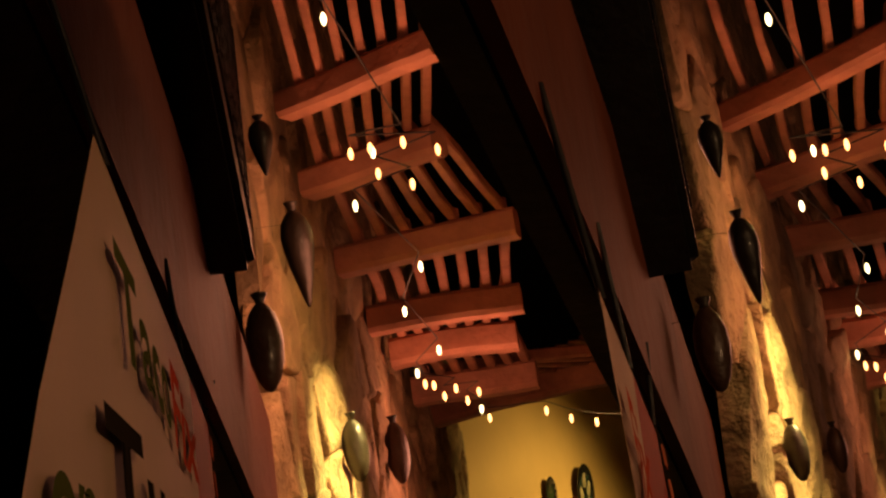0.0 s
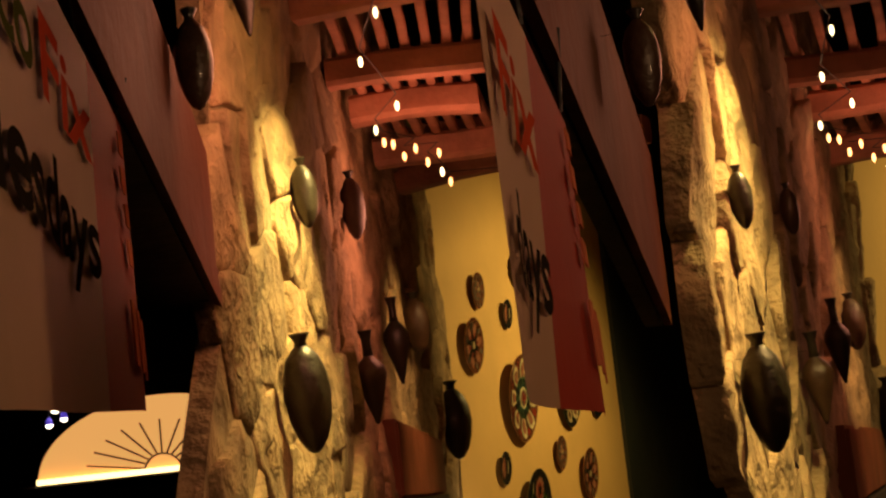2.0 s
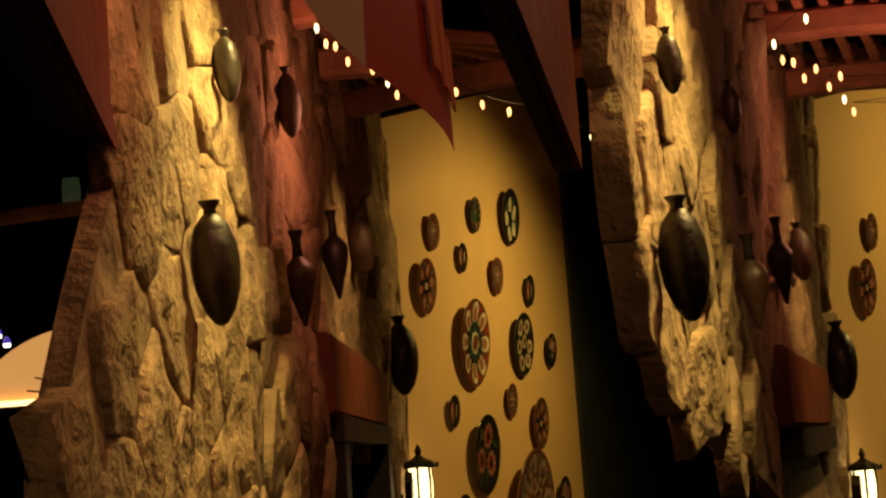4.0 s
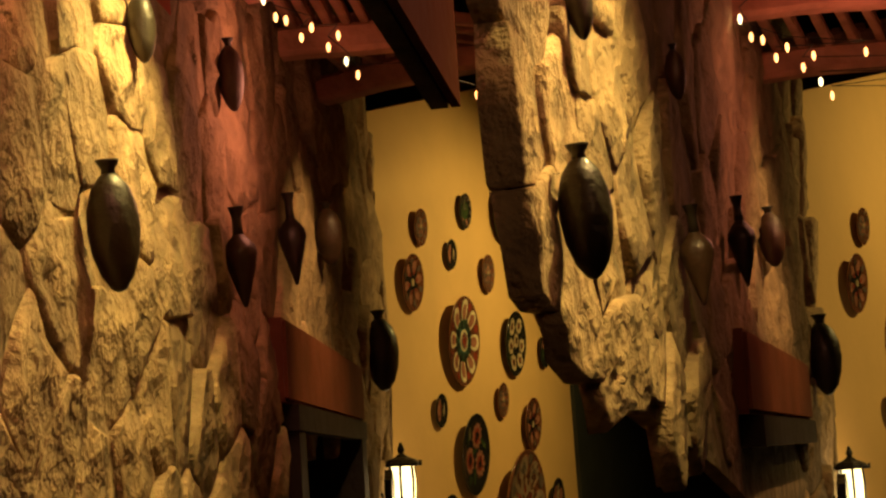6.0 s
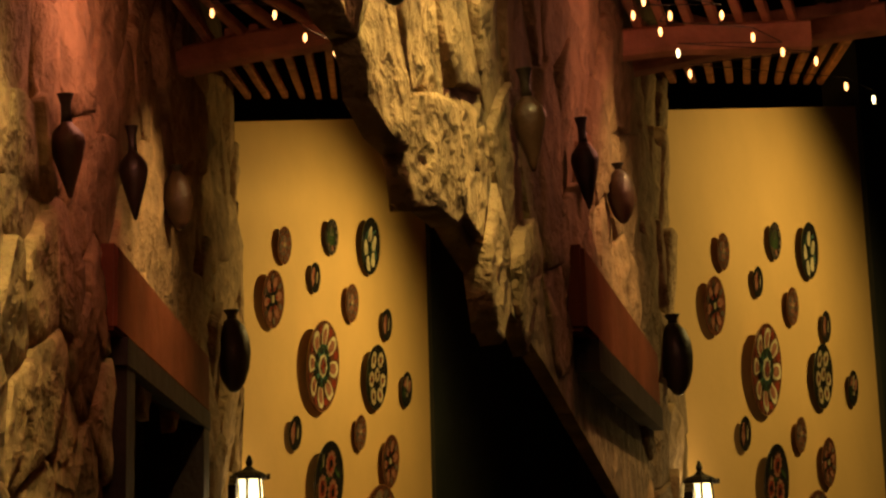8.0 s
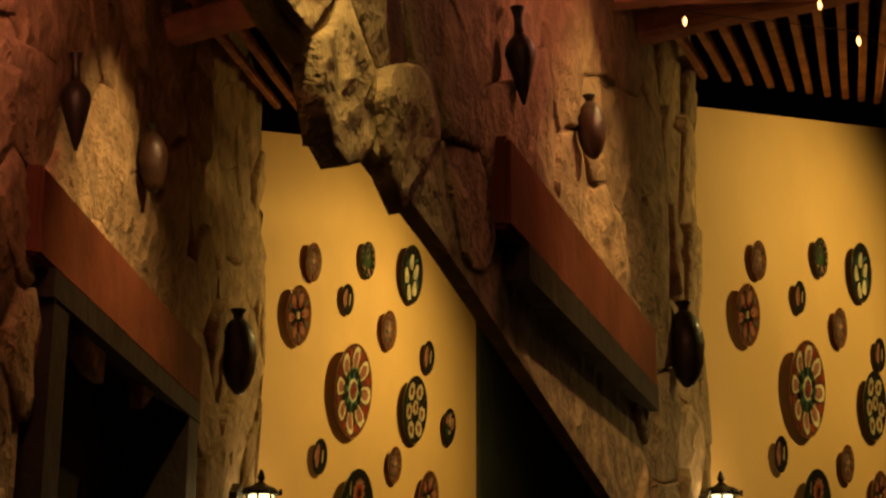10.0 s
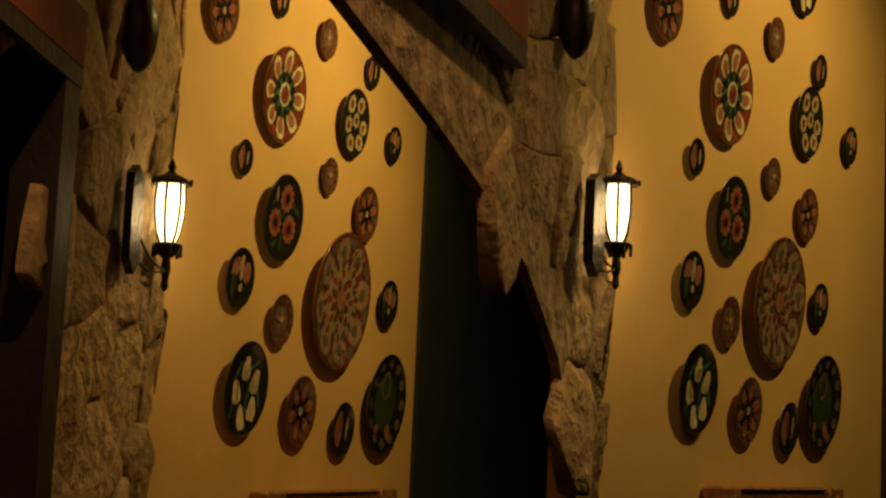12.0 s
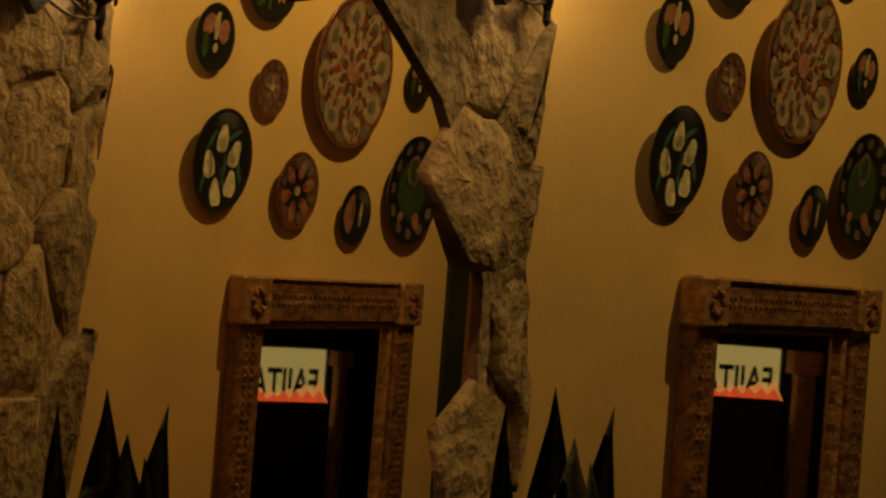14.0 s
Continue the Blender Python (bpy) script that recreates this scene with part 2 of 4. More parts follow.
# place in plan, foot, lip of each jar
JARS_A = [(-0.419, 0.216, 2.2, 2.264), (-0.425, 0.04, 2.115, 2.164), (-0.43, 0.527, 2.139, 2.193), (-0.415, 0.897, 2.186, 2.255),
    (-0.447, 0.406, 1.965, 2.046), (-0.446, 0.892, 2.002, 2.094), (-0.423, 1.267, 2.064, 2.17), (-0.401, 1.641, 2.131, 2.22),
    (-0.391, 2.354, 1.988, 2.135), (-0.427, 0.134, 2.256, 2.291)]
JARS_B = [(-0.197, 0.006, 2.117, 2.161), (-0.239, -0.108, 2.06, 2.097), (-0.144, 0.254, 2.063, 2.101), (-0.044, 0.596, 2.103, 2.145),
    (-0.18, 0.214, 1.932, 1.998), (-0.07, 0.613, 1.951, 2.025), (0.034, 0.927, 1.994, 2.079), (0.136, 1.221, 2.043, 2.111),
    (0.309, 1.836, 1.914, 2.034), (-0.217, -0.064, 2.157, 2.184)]
# bulbs of the light strings, in plan
BULBS_A = [(-0.38, 0.05), (-0.393, 0.361), (-0.357, 0.539), (-0.379, 0.678), (-0.386, 0.255), (-0.372, 0.258), (-0.373, 0.25), (-0.352, 0.247),
    (-0.331, 0.269), (-0.372, 0.3), (-0.351, 0.331), (-0.356, 0.851), (-0.383, 0.946), (-0.378, 1.009), (-0.369, 1.022), (-0.36, 1.091),
    (-0.346, 1.055), (-0.335, 1.137), (-0.321, 1.092), (-0.32, 1.202), (-0.311, 1.269), (-0.24, 1.275), (-0.206, 1.356), (-0.17, 1.412),
    (-0.127, 1.449), (-0.085, 1.559), (-0.044, 1.62)]
BULBS_B = [(-0.156, 0.055), (-0.078, 0.405), (0.016, 0.623), (0.043, 0.789), (-0.105, 0.285), (-0.092, 0.281), (-0.084, 0.283), (-0.071, 0.278),
    (-0.041, 0.294), (-0.075, 0.333), (-0.044, 0.366), (0.101, 0.919), (0.089, 1.015), (0.114, 1.09), (0.129, 1.105), (0.16, 1.189),
    (0.163, 1.144), (0.202, 1.244), (0.202, 1.19), (0.24, 1.324), (0.273, 1.407), (0.26, 1.188), (0.316, 1.266), (0.367, 1.321),
    (0.419, 1.357), (0.491, 1.464), (0.548, 1.524)]

# ---------------------------------------------------------------- shell of the room
def slab(name, a, b, z0, z1, thick, material, label, category="wall"):
    w = Wall(a, b)
    bm = bmesh.new()
    prism(bm, [w.at(0, 0, z0), w.at(w.length, 0, z0), w.at(w.length, 0, z1), w.at(0, 0, z1)], -w.n * thick)
    return tagged(part(name, bm, material), label, category, kind="structure")


bm = bmesh.new()
prism(bm, [(-4, -4, 0), (4.5, -4, 0), (4.5, 9, 0), (-4, 9, 0)], (0, 0, -0.1))
tagged(part("floor", bm, DARK), "dark stained wooden floor of the dining room", "floor", kind="structure")
bm = bmesh.new()
prism(bm, [(-4, -4, 4.2), (4.5, -4, 4.2), (4.5, 9, 4.2), (-4, 9, 4.2)], (0, 0, 0.1))
tagged(part("ceiling", bm, DARK), "black boarded roof high above the open timbers", "ceiling", kind="structure")
slab("wall_west", (-4, -4), (-4, 9), 0, 4.2, 0.1, DARK, "dark far side wall of the room")
slab("wall_north", (-4, 9), (4.5, 9), 0, 4.2, 0.1, DARK, "dark end wall of the room")
slab("wall_east", (4.5, 9), (4.5, -4), 0, 4.2, 0.1, DARK, "dark side wall of the room")
slab("wall_south", (4.5, -4), (-4, -4), 0, 4.2, 0.1, DARK, "dark wall behind the tables")


def clip_cell(poly, m, n):
    """The part of a polygon on the side of the line through m away from n."""
    out = []
    for i, p in enumerate(poly):
        q = poly[(i + 1) % len(poly)]
        dp = (p[0] - m[0]) * n[0] + (p[1] - m[1]) * n[1]
        dq = (q[0] - m[0]) * n[0] + (q[1] - m[1]) * n[1]
        if dp <= 0:
            out.append(p)
        if (dp < 0 < dq) or (dq < 0 < dp):
            k = dp / (dp - dq)
            out.append((p[0] + k * (q[0] - p[0]), p[1] + k * (q[1] - p[1])))
    return out


def rubble(rng, length, z0, z1, inside, aspect=1.3):
    """Outlines of rubble stones: smaller ones at the near end of the wall."""
    pts = []
    for _ in range(9000):
        s, z = rng.uniform(-0.1, length), rng.uniform(z0, z1)
        r = 0.05 + 0.044 * max(s, 0)
        if all(((s - a) ** 2 + ((z - b) * aspect) ** 2) > (0.5 * (r + c)) ** 2 * 1.25 for a, b, c in pts):
            pts.append((s, z, r))
    cells = []
    for i, (s, z, r) in enumerate(pts):
        if not inside(s, z):
            continue
        R = r * 2.2
        poly = [(s - R, (z * aspect) - R), (s + R, (z * aspect) - R), (s + R, (z * aspect) + R), (s - R, (z * aspect) + R)]
        for j, (a, b, c) in enumerate(pts):
            if j != i and abs(a - s) < 2 * R + 0.2 and abs(b - z) * aspect < 2 * R + 0.2:
                poly = clip_cell(poly, ((s + a) / 2, (z + b) * aspect / 2), (a - s, (b - z) * aspect))
                if len(poly) < 3:
                    break
        if len(poly) >= 3:
            cells.append((s, z, r, [(p[0], p[1] / aspect) for p in poly]))
    return cells


def stone_mesh(rng, wall, s, z, r, poly, lim):
    """One rough stone: an outline that is broken up, a shoulder and an uneven face."""
    bm = bmesh.new()
    pts = []
    for i, p in enumerate(poly):
        q = poly[(i + 1) % len(poly)]
        pts.append(p)
        if math.hypot(q[0] - p[0], (q[1] - p[1])) > r * 0.4:
            pts.append(((p[0] + q[0]) / 2 + rng.uniform(-.09, .09) * r, (p[1] + q[1]) / 2 + rng.uniform(-.09, .09) * r))
    pts = [(min(max(a, lim[0]), lim[1]), min(max(b, lim[2]), lim[3])) for a, b in pts]
    h = r * rng.uniform(0.02, 0.085)
    tilt = rng.uniform(-0.10, 0.10), rng.uniform(-0.08, 0.12)
    gap = rng.uniform(0.0, 0.012)

    def ring(k, off, jit):
        out = []
        for a, b in pts:
            x, y = s + (a - s) * k, z + (b - z) * k
            o = off + (tilt[0] * (x - s) + tilt[1] * (y - z)) * (1 if off > 0 else 0) + rng.uniform(-jit, jit)
            out.append(bm.verts.new(wall.at(x, max(o, -0.012), y)))
        return out

    rings = [ring(1 - gap, -0.012, 0), ring(1 - gap - 0.012, h * 0.6, r * 0.015), ring(0.92, h * 0.92, r * 0.026), ring(0.62, h, r * 0.04), ring(0.28, h, r * 0.04)]
    n = len(pts)
    for a, b in zip(rings, rings[1:]):
        for i in range(n):
            bm.faces.new((a[i], a[(i + 1) % n], b[(i + 1) % n], b[i]))
    bm.faces.new(rings[-1])
    return bm


def near_edge_a(z):
    return 0.21 if z > 2.04 else max(0.04, 0.21 - (2.04 - z) * 1.15)


def near_edge_b(z):
    """The ragged, stepped near end of the second wall: it climbs towards the room's end."""
    if z > 1.90:
        return 0.08
    steps = ((1.90, 0.08), (1.84, 0.38), (1.80, 0.70), (1.75, 1.0), (1.70, 1.3), (1.65, 1.55), (1.60, 1.72), (1.50, 1.92), (1.40, 2.02), (1.30, 2.08), (0.0, 2.10))
    for (za, sa), (zb, sb) in zip(steps, steps[1:]):
        if z >= zb:
            return sa + (sb - sa) * (za - z) / (za - zb)
    return 2.10


STONES = []


def stone_wall(k, bay):
    wall = Wall(*bay["stone"])
    edge = (near_edge_a, near_edge_b)[k]
    s0, s1, z0, z1 = bay["shelf"]
    rng = random.Random(5 + k)
    bm = bmesh.new()
    # mortar bed, left open under the lintel
    top = bay["top"] + 0.35
    if k == 0:
        line = [(0.24, 2.08), (0.23, 2.04), (0.15, 1.96), (0.08, 1.88), (0.08, 0), (s0 + 0.04, 0), (s0 + 0.04, z0 + 0.01), (s1 - 0.04, z0 + 0.01), (s1 - 0.04, 0), (wall.length, 0)]
    else:
        line = [(bay["near"] + 0.07, 1.96)] + [(edge(z) + 0.09, z + 0.03) for z in (1.88, 1.84, 1.82, 1.80, 1.75, 1.70, 1.65, 1.60, 1.55, 1.50, 1.45, 1.40, 1.35, 1.30)] + [(2.20, 0), (wall.length, 0)]
    line += [(wall.length, top), (line[0][0], top)]
    prism(bm, [wall.at(s, -0.001, z) for s, z in line], -wall.n * 0.014)
    base = part("wall_stone_%d" % (k + 1), bm, MORTAR)
    tagged(base, "rough rubble stone wall in tan and grey, lit from above", "stone wall", kind="structure")

    def inside(s, z):
        if s < edge(z - 0.045 * k) + 0.03 or z > bay["top"] + 0.3:
            return False
        return not (s0 + 0.05 < s < s1 - 0.05 and z < z0 + 0.02)

    lim = (bay["near"], wall.length + 0.01, 0.0, bay["top"] + 0.33)
    cells = rubble(rng, wall.length + 0.05, 1.0, bay["top"] + 0.32, inside)
    STONES.append((base, wall, rng, cells, lim))
    return wall


def plaster_wall(k, bay):
    wall = Wall(*bay["plaster"])
    bm = bmesh.new()
    a, b = bay["rake"]
    prism(bm, [wall.at(0, 0, 0), wall.at(wall.length, 0, 0), wall.at(wall.length, 0, b), wall.at(0, 0, a)], -wall.n * 0.08)
    tagged(part("wall_plaster_%d" % (k + 1), bm, PLASTER), "smooth ochre plaster wall hung with painted plates", "plaster wall", kind="structure")
    bm = bmesh.new()
    L = wall.length
    wide = (1.6, 0.32)[k]
    prism(bm, [wall.at(L, 0.012, 0), wall.at(L + wide, 0.012, 0), wall.at(L + wide, 0.012, 3.3), wall.at(L, 0.012, 3.3)], -wall.n * 0.09)
    tagged(part("wall_green_%d" % (k + 1), bm, DARKGREEN), "dark green painted pier beside the plaster wall", "wall", kind="structure")
    return wall


def roof_timbers(k, bay, bulbs):
    """Round-edged cross beams with thin laths laid over them."""
    lines = [((*a, bay["top"]), (*b, bay["top"])) for a, b in bay["beams"]]
    fa, fb, fz = bay["far"]
    lines.append(((*fa, fz), (*fb, fz)))
    grp = "roof beams"
    for i, (a, b) in enumerate(lines):
        a, b = Vector(a), Vector(b)
        t = thing("roof_beam", a, "pale reddish roof beam carrying thin laths", "beam", grp)
        h = 0.018 + 0.0035 * i
        bar(bm := bmesh.new(), a - (b - a) * 0.06 + Vector((0, 0, h / 2)), b + Vector((0, 0, h / 2)), h, h, wob=0.006, seg=8)
        part("timber", bm, BEAMWOOD, t)
    walls = Wall(*bay["plaster"])
    ra, rb = bay["rake"]
    ends = (walls.at(0.0, 0.01, ra + 0.01), walls.at(walls.length * 0.8, 0.01, ra + (rb - ra) * 0.8 + 0.01))
    lines2 = lines + [ends]
    first = [(Vector(p) + (Vector(p) - Vector(q)) * 0.9) for p, q in zip(lines[0], lines[1])]
    lines2 = [tuple(first)] + lines2
    for i, ((a, b), (c, d)) in enumerate(zip(lines2, lines2[1:])):
        a, b, c, d = map(Vector, (a, b, c, d))
        n = 7 if i < len(lines2) - 2 else 10
        hh = 0.019 + 0.0035 * i
        for j in range(n):
            u = (j + 0.45) / n
            t = thing("roof_lath", a.lerp(b, u), "thin reddish lath lying across the roof beams", "lath", "roof laths")
            wd = 0.0055 + 0.0012 * i
            lift = Vector((0, 0, hh + 0.004))
            bm = bmesh.new()
            bar(bm, a.lerp(b, u) + lift, c.lerp(d, u) + lift, wd, wd * 1.2, wob=0.002, seg=3)
            part("strip", bm, BEAMWOOD, t)
    # the light strings
    rng = random.Random(3)
    t = thing("light_string", (*bulbs[0], bay["top"] - 0.03), "string of small warm bulbs slung under the roof beams", "string lights", "light strings")
    pts = [Vector((x, y, bay["top"] - 0.018)) for x, y in bulbs]
    order = sorted(range(len(pts)), key=lambda i: pts[i].y)
    for p, q in zip(order, order[1:]):
        if (pts[p] - pts[q]).length < 0.25:
            bm = bmesh.new()
            bar(bm, pts[p], pts[q], 0.0009, 0.0009)
            part("cord", bm, BLACK, t)
    for i, p in enumerate(pts):
        r = 0.0016 + 0.0007 * max(p.y, 0)
        bm = bmesh.new()
        m = Matrix.Translation(p - Vector((0, 0, 0.012)))
        lathe(bm, [(r * .3, -r * 2.4), (r * .85, -r * 1.3), (r, 0), (r * .75, r * 1.3), (r * .35, r * 2.0)], m, 10)
        part("bulb", bm, BULBW if i in (0, 1, 2, 3, 11) or i % 7 == 5 else BULB, t, smooth=True)


# ---------------------------------------------------------------- things on the stone wall
OLIVE = [(0.10, 0.0), (0.28, 0.02), (0.62, 0.12), (0.88, 0.28), (1.0, 0.47), (0.95, 0.64), (0.72, 0.79), (0.40, 0.87), (0.27, 0.895)]
PEAR = [(0.08, 0.0), (0.20, 0.05), (0.42, 0.18), (0.70, 0.36), (0.95, 0.55), (1.0, 0.68), (0.85, 0.80), (0.5, 0.88), (0.28, 0.91)]
AMPHORA = [(0.10, 0.0), (0.22, 0.06), (0.48, 0.20), (0.80, 0.38), (1.0, 0.52), (0.92, 0.60), (0.60, 0.67), (0.36, 0.71), (0.30, 0.74)]
NECKS = {"short": [(0.25, 0.88), (0.22, 0.93), (0.34, 0.975), (0.40, 1.0), (0.30, 1.0), (0.18, 0.94)],
         "long": [(0.29, 0.72), (0.25, 0.80), (0.25, 0.90), (0.38, 0.985), (0.42, 1.0), (0.32, 1.0), (0.19, 0.90)]}
SHAPES = [(PEAR, "short", .155, CLAYDARK, 9, 6), (OLIVE, "short", .185, CLAY, -3, 4), (OLIVE, "short", .19, CLAYDARK, 4, 5), (OLIVE, "short", .18, CLAY, 3, 5),
          (OLIVE, "short", .20, CLAYDARK, 4, 5), (AMPHORA, "long", .172, CLAY, 7, 5), (AMPHORA, "long", .155, CLAYDARK, 4, 5), (OLIVE, "short", .225, CLAY, 3, 6), (OLIVE, "short", .215, CLAYDARK, 1, 4), (PEAR, "short", .2, CLAYDARK, 4, 4)]
JAR_LABELS = ["dark pear-shaped clay jar hung on the stone wall", "brown egg-shaped clay jar with small neck on stone wall", "smoked clay jar with shiny shoulder on stone wall",
              "dull brown clay jar on the rough stone wall", "large black-brown clay jar with flared lip on stone", "brown amphora with long neck and pointed foot",
              "dark narrow amphora with long neck on stone wall", "light-catching brown clay jar above the lintel", "black round-bellied clay jar near the plaster wall", "dark clay jar high on the wall behind the loudspeaker"]


def jar(wall, x, y, z0, z1, shape, label):
    body, neck, wide, material, lean, back = shape
    h = z1 - z0
    r = wide * h
    p = Vector((x, y, 0))
    off = (p - wall.o).dot(wall.n)
    p += wall.n * max(0.0, r * 0.85 + 0.008 - off)
    t = thing("clay_jar", (p.x, p.y, z0), label, "jar", "jars on the stone wall")
    m = Matrix.Translation((p.x, p.y, z0)) @ Matrix.Rotation(radians(lean), 4, wall.n) @ Matrix.Rotation(radians(-back * 0.5), 4, wall.u)
    part("body", lathe(bmesh.new(), [(a * r, b * h) for a, b in body], m, 32), material, t, smooth=True)
    part("neck", lathe(bmesh.new(), [(a * r * 1.15, b * h) for a, b in NECKS[neck]], m, 24), CLAYDARK, t, "flared neck of darker clay", smooth=True)
    bm = bmesh.new()
    tip = m @ Vector((0, 0, h * 0.80))
    hook = tip - wall.n * ((tip - wall.o).dot(wall.n) + 0.01)
    bar(bm, tip.lerp(hook, 0.2), hook, 0.00015, 0.00015)
    part("hook", bm, IRON, t, "thin iron wall hook")


def lintel(wall, bay):
    s0, s1, z0, z1 = bay["shelf"]
    t = thing("lintel_beam", wall.at(s0, 0, z0), "smooth red-brown timber lintel standing out from the stones", "beam")
    bm = bmesh.new()
    prism(bm, [wall.at(s0, -0.05, z0), wall.at(s1, -0.05, z0), wall.at(s1, -0.05, z1), wall.at(s0, -0.05, z1)], wall.n * 0.068)
    bmesh.ops.bevel(bm, geom=bm.edges[:], offset=0.004, segments=2, affect="EDGES")
    part("timber", bm, WOOD, t)
    # added strip: shade under the lintel as a darker timber colour
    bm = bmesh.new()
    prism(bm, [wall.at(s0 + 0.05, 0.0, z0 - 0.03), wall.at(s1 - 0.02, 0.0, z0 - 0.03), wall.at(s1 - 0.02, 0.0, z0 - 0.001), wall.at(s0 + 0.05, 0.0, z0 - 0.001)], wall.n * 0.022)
    part("dark_underside", bm, DARKWOOD, t, "the lintel's underside, its shade put in as black-brown")


def opening(wall, bay):
    """The dark doorway under the lintel, with its posts."""
    s0, s1, z0, z1 = bay["shelf"]
    t = thing("doorway", wall.at(s0, 0, 0), "dark doorway with black-brown posts under the lintel", "doorway", kind="structure")
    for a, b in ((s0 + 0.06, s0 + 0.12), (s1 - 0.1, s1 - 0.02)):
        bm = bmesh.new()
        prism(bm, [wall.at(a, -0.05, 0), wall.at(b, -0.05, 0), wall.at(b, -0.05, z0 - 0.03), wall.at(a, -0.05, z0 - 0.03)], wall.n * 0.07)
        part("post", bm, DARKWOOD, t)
    # added dark sheet that paints the shade inside the doorway
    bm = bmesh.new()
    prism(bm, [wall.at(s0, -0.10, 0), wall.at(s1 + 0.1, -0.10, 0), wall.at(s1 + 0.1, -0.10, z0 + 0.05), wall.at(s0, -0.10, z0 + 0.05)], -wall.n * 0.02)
    part("shade_sheet", bm, DARK, t, "dark sheet standing in for the doorway's unlit depth")


def lantern(wall, bay):
    (x, y), z0, z1, sb = bay["lantern"]
    p = Vector((x, y, 0))
    off = (p - wall.o).dot(wall.n)
    if off < 0.036:
        p += wall.n * (0.036 - off)
    h = z1 - z0
    t = thing("wall_lantern", (p.x, p.y, z0), "lit black iron wall lantern with curved frosted panes", "wall lamp")
    m = Matrix.Translation((p.x, p.y, z0)) @ Matrix.Rotation(0.4, 4, "Z")
    n = 6
    prof = [(0.05, 0.36), (0.085, 0.45), (0.105, 0.58), (0.11, 0.70), (0.10, 0.82)]
    for i in range(n):
        bm = bmesh.new()
        rows = []
        for r, z in prof:
            rows.append([bm.verts.new(m @ Vector((r * h * math.cos(a), r * h * math.sin(a), z * h))) for a in (2 * math.pi * (i + 0.1) / n, 2 * math.pi * (i + 0.5) / n, 2 * math.pi * (i + 0.9) / n)])
        for a, b in zip(rows, rows[1:]):
            for j in range(2):
                bm.faces.new((a[j], a[j + 1], b[j + 1], b[j]))
        part("pane", bm, LAMPGLASS, t, "glowing frosted pane", smooth=True)
        bm = bmesh.new()
        a = 2 * math.pi * i / n
        tube(bm, [m @ Vector((r * 1.05 * h * math.cos(a), r * 1.05 * h * math.sin(a), z * h)) for r, z in prof], 0.012 * h)
        part("rib", bm, IRON, t)
    part("cap", lathe(bmesh.new(), [(0.118, 0.82), (0.165, 0.82), (0.17, 0.845), (0.13, 0.875), (0.06, 0.90), (0.022, 0.93), (0.034, 0.96), (0.01, 1.02)], m @ Matrix.Diagonal((h, h, h, 1)), 6), IRON, t)
    part("collar", lathe(bmesh.new(), [(0.03, 0.25), (0.07, 0.28), (0.10, 0.34), (0.115, 0.36), (0.08, 0.375)], m @ Matrix.Diagonal((h, h, h, 1)), 12), IRON, t)
    for i in range(n):
        a = 2 * math.pi * (i + .5) / n
        bm = bmesh.new()
        c = m @ Vector((0.16 * h * math.cos(a), 0.16 * h * math.sin(a), 0.82 * h))
        tube(bm, [c, c + Vector((0, 0, 0.045 * h))], 0.012 * h)
        part("crown_tip", bm, IRON, t)
        bm = bmesh.new()
        c = m @ Vector((0.11 * h * math.cos(a), 0.11 * h * math.sin(a), 0.35 * h))
        tube(bm, [c, c + Vector((0, 0, -0.09 * h))], 0.013 * h)
        part("drop", bm, IRON, t)
    part("tail", lathe(bmesh.new(), [(0.008, 0.0), (0.03, 0.03), (0.025, 0.10), (0.04, 0.16), (0.03, 0.26)], m @ Matrix.Diagonal((h, h, h, 1)), 10), IRON, t)
    bm = bmesh.new()
    foot = p + Vector((0, 0, z0 + 0.16 * h))
    s = (p - wall.o).dot(wall.u)
    back = wall.at(sb, 0.012, z0 + 0.28 * h)
    curve = [back.lerp(foot, k / 10) + Vector((0, 0, -math.sin(math.pi * k / 10) * 0.10 * h)) for k in range(11)]
    tube(bm, curve, 0.011 * h)
    part("lower_arm", bm, IRON, t, "curved iron arm")
    bm = bmesh.new()
    curve = [wall.at(sb, 0.012, z0 + 0.62 * h).lerp(foot, k / 10) + Vector((0, 0, -math.sin(math.pi * k / 10) * 0.14 * h)) for k in range(11)]
    tube(bm, curve, 0.009 * h)
    part("upper_arm", bm, IRON, t, "thin curved iron brace")
    bm = bmesh.new()
    w = 0.075
    prism(bm, [wall.at(sb + a * w, 0.02, z0 + b * h) for a, b in ((-.5, .12), (0, .02), (.5, .12), (.55, .4), (.5, .72), (0, .80), (-.5, .72), (-.55, .4))], wall.n * 0.014)
    part("back_plate", bm, IRON, t, "shaped iron back plate")
    lamp = bpy.data.lights.new("lantern_light", "POINT")
    lamp.energy, lamp.color, lamp.shadow_soft_size = LANTERN_W, (1.0, 0.66, 0.28), 0.03
    ob = new("lantern_light", lamp)
    ob.location = p + wall.n * 0.06 + Vector((0, 0, z0 + 0.58 * h))


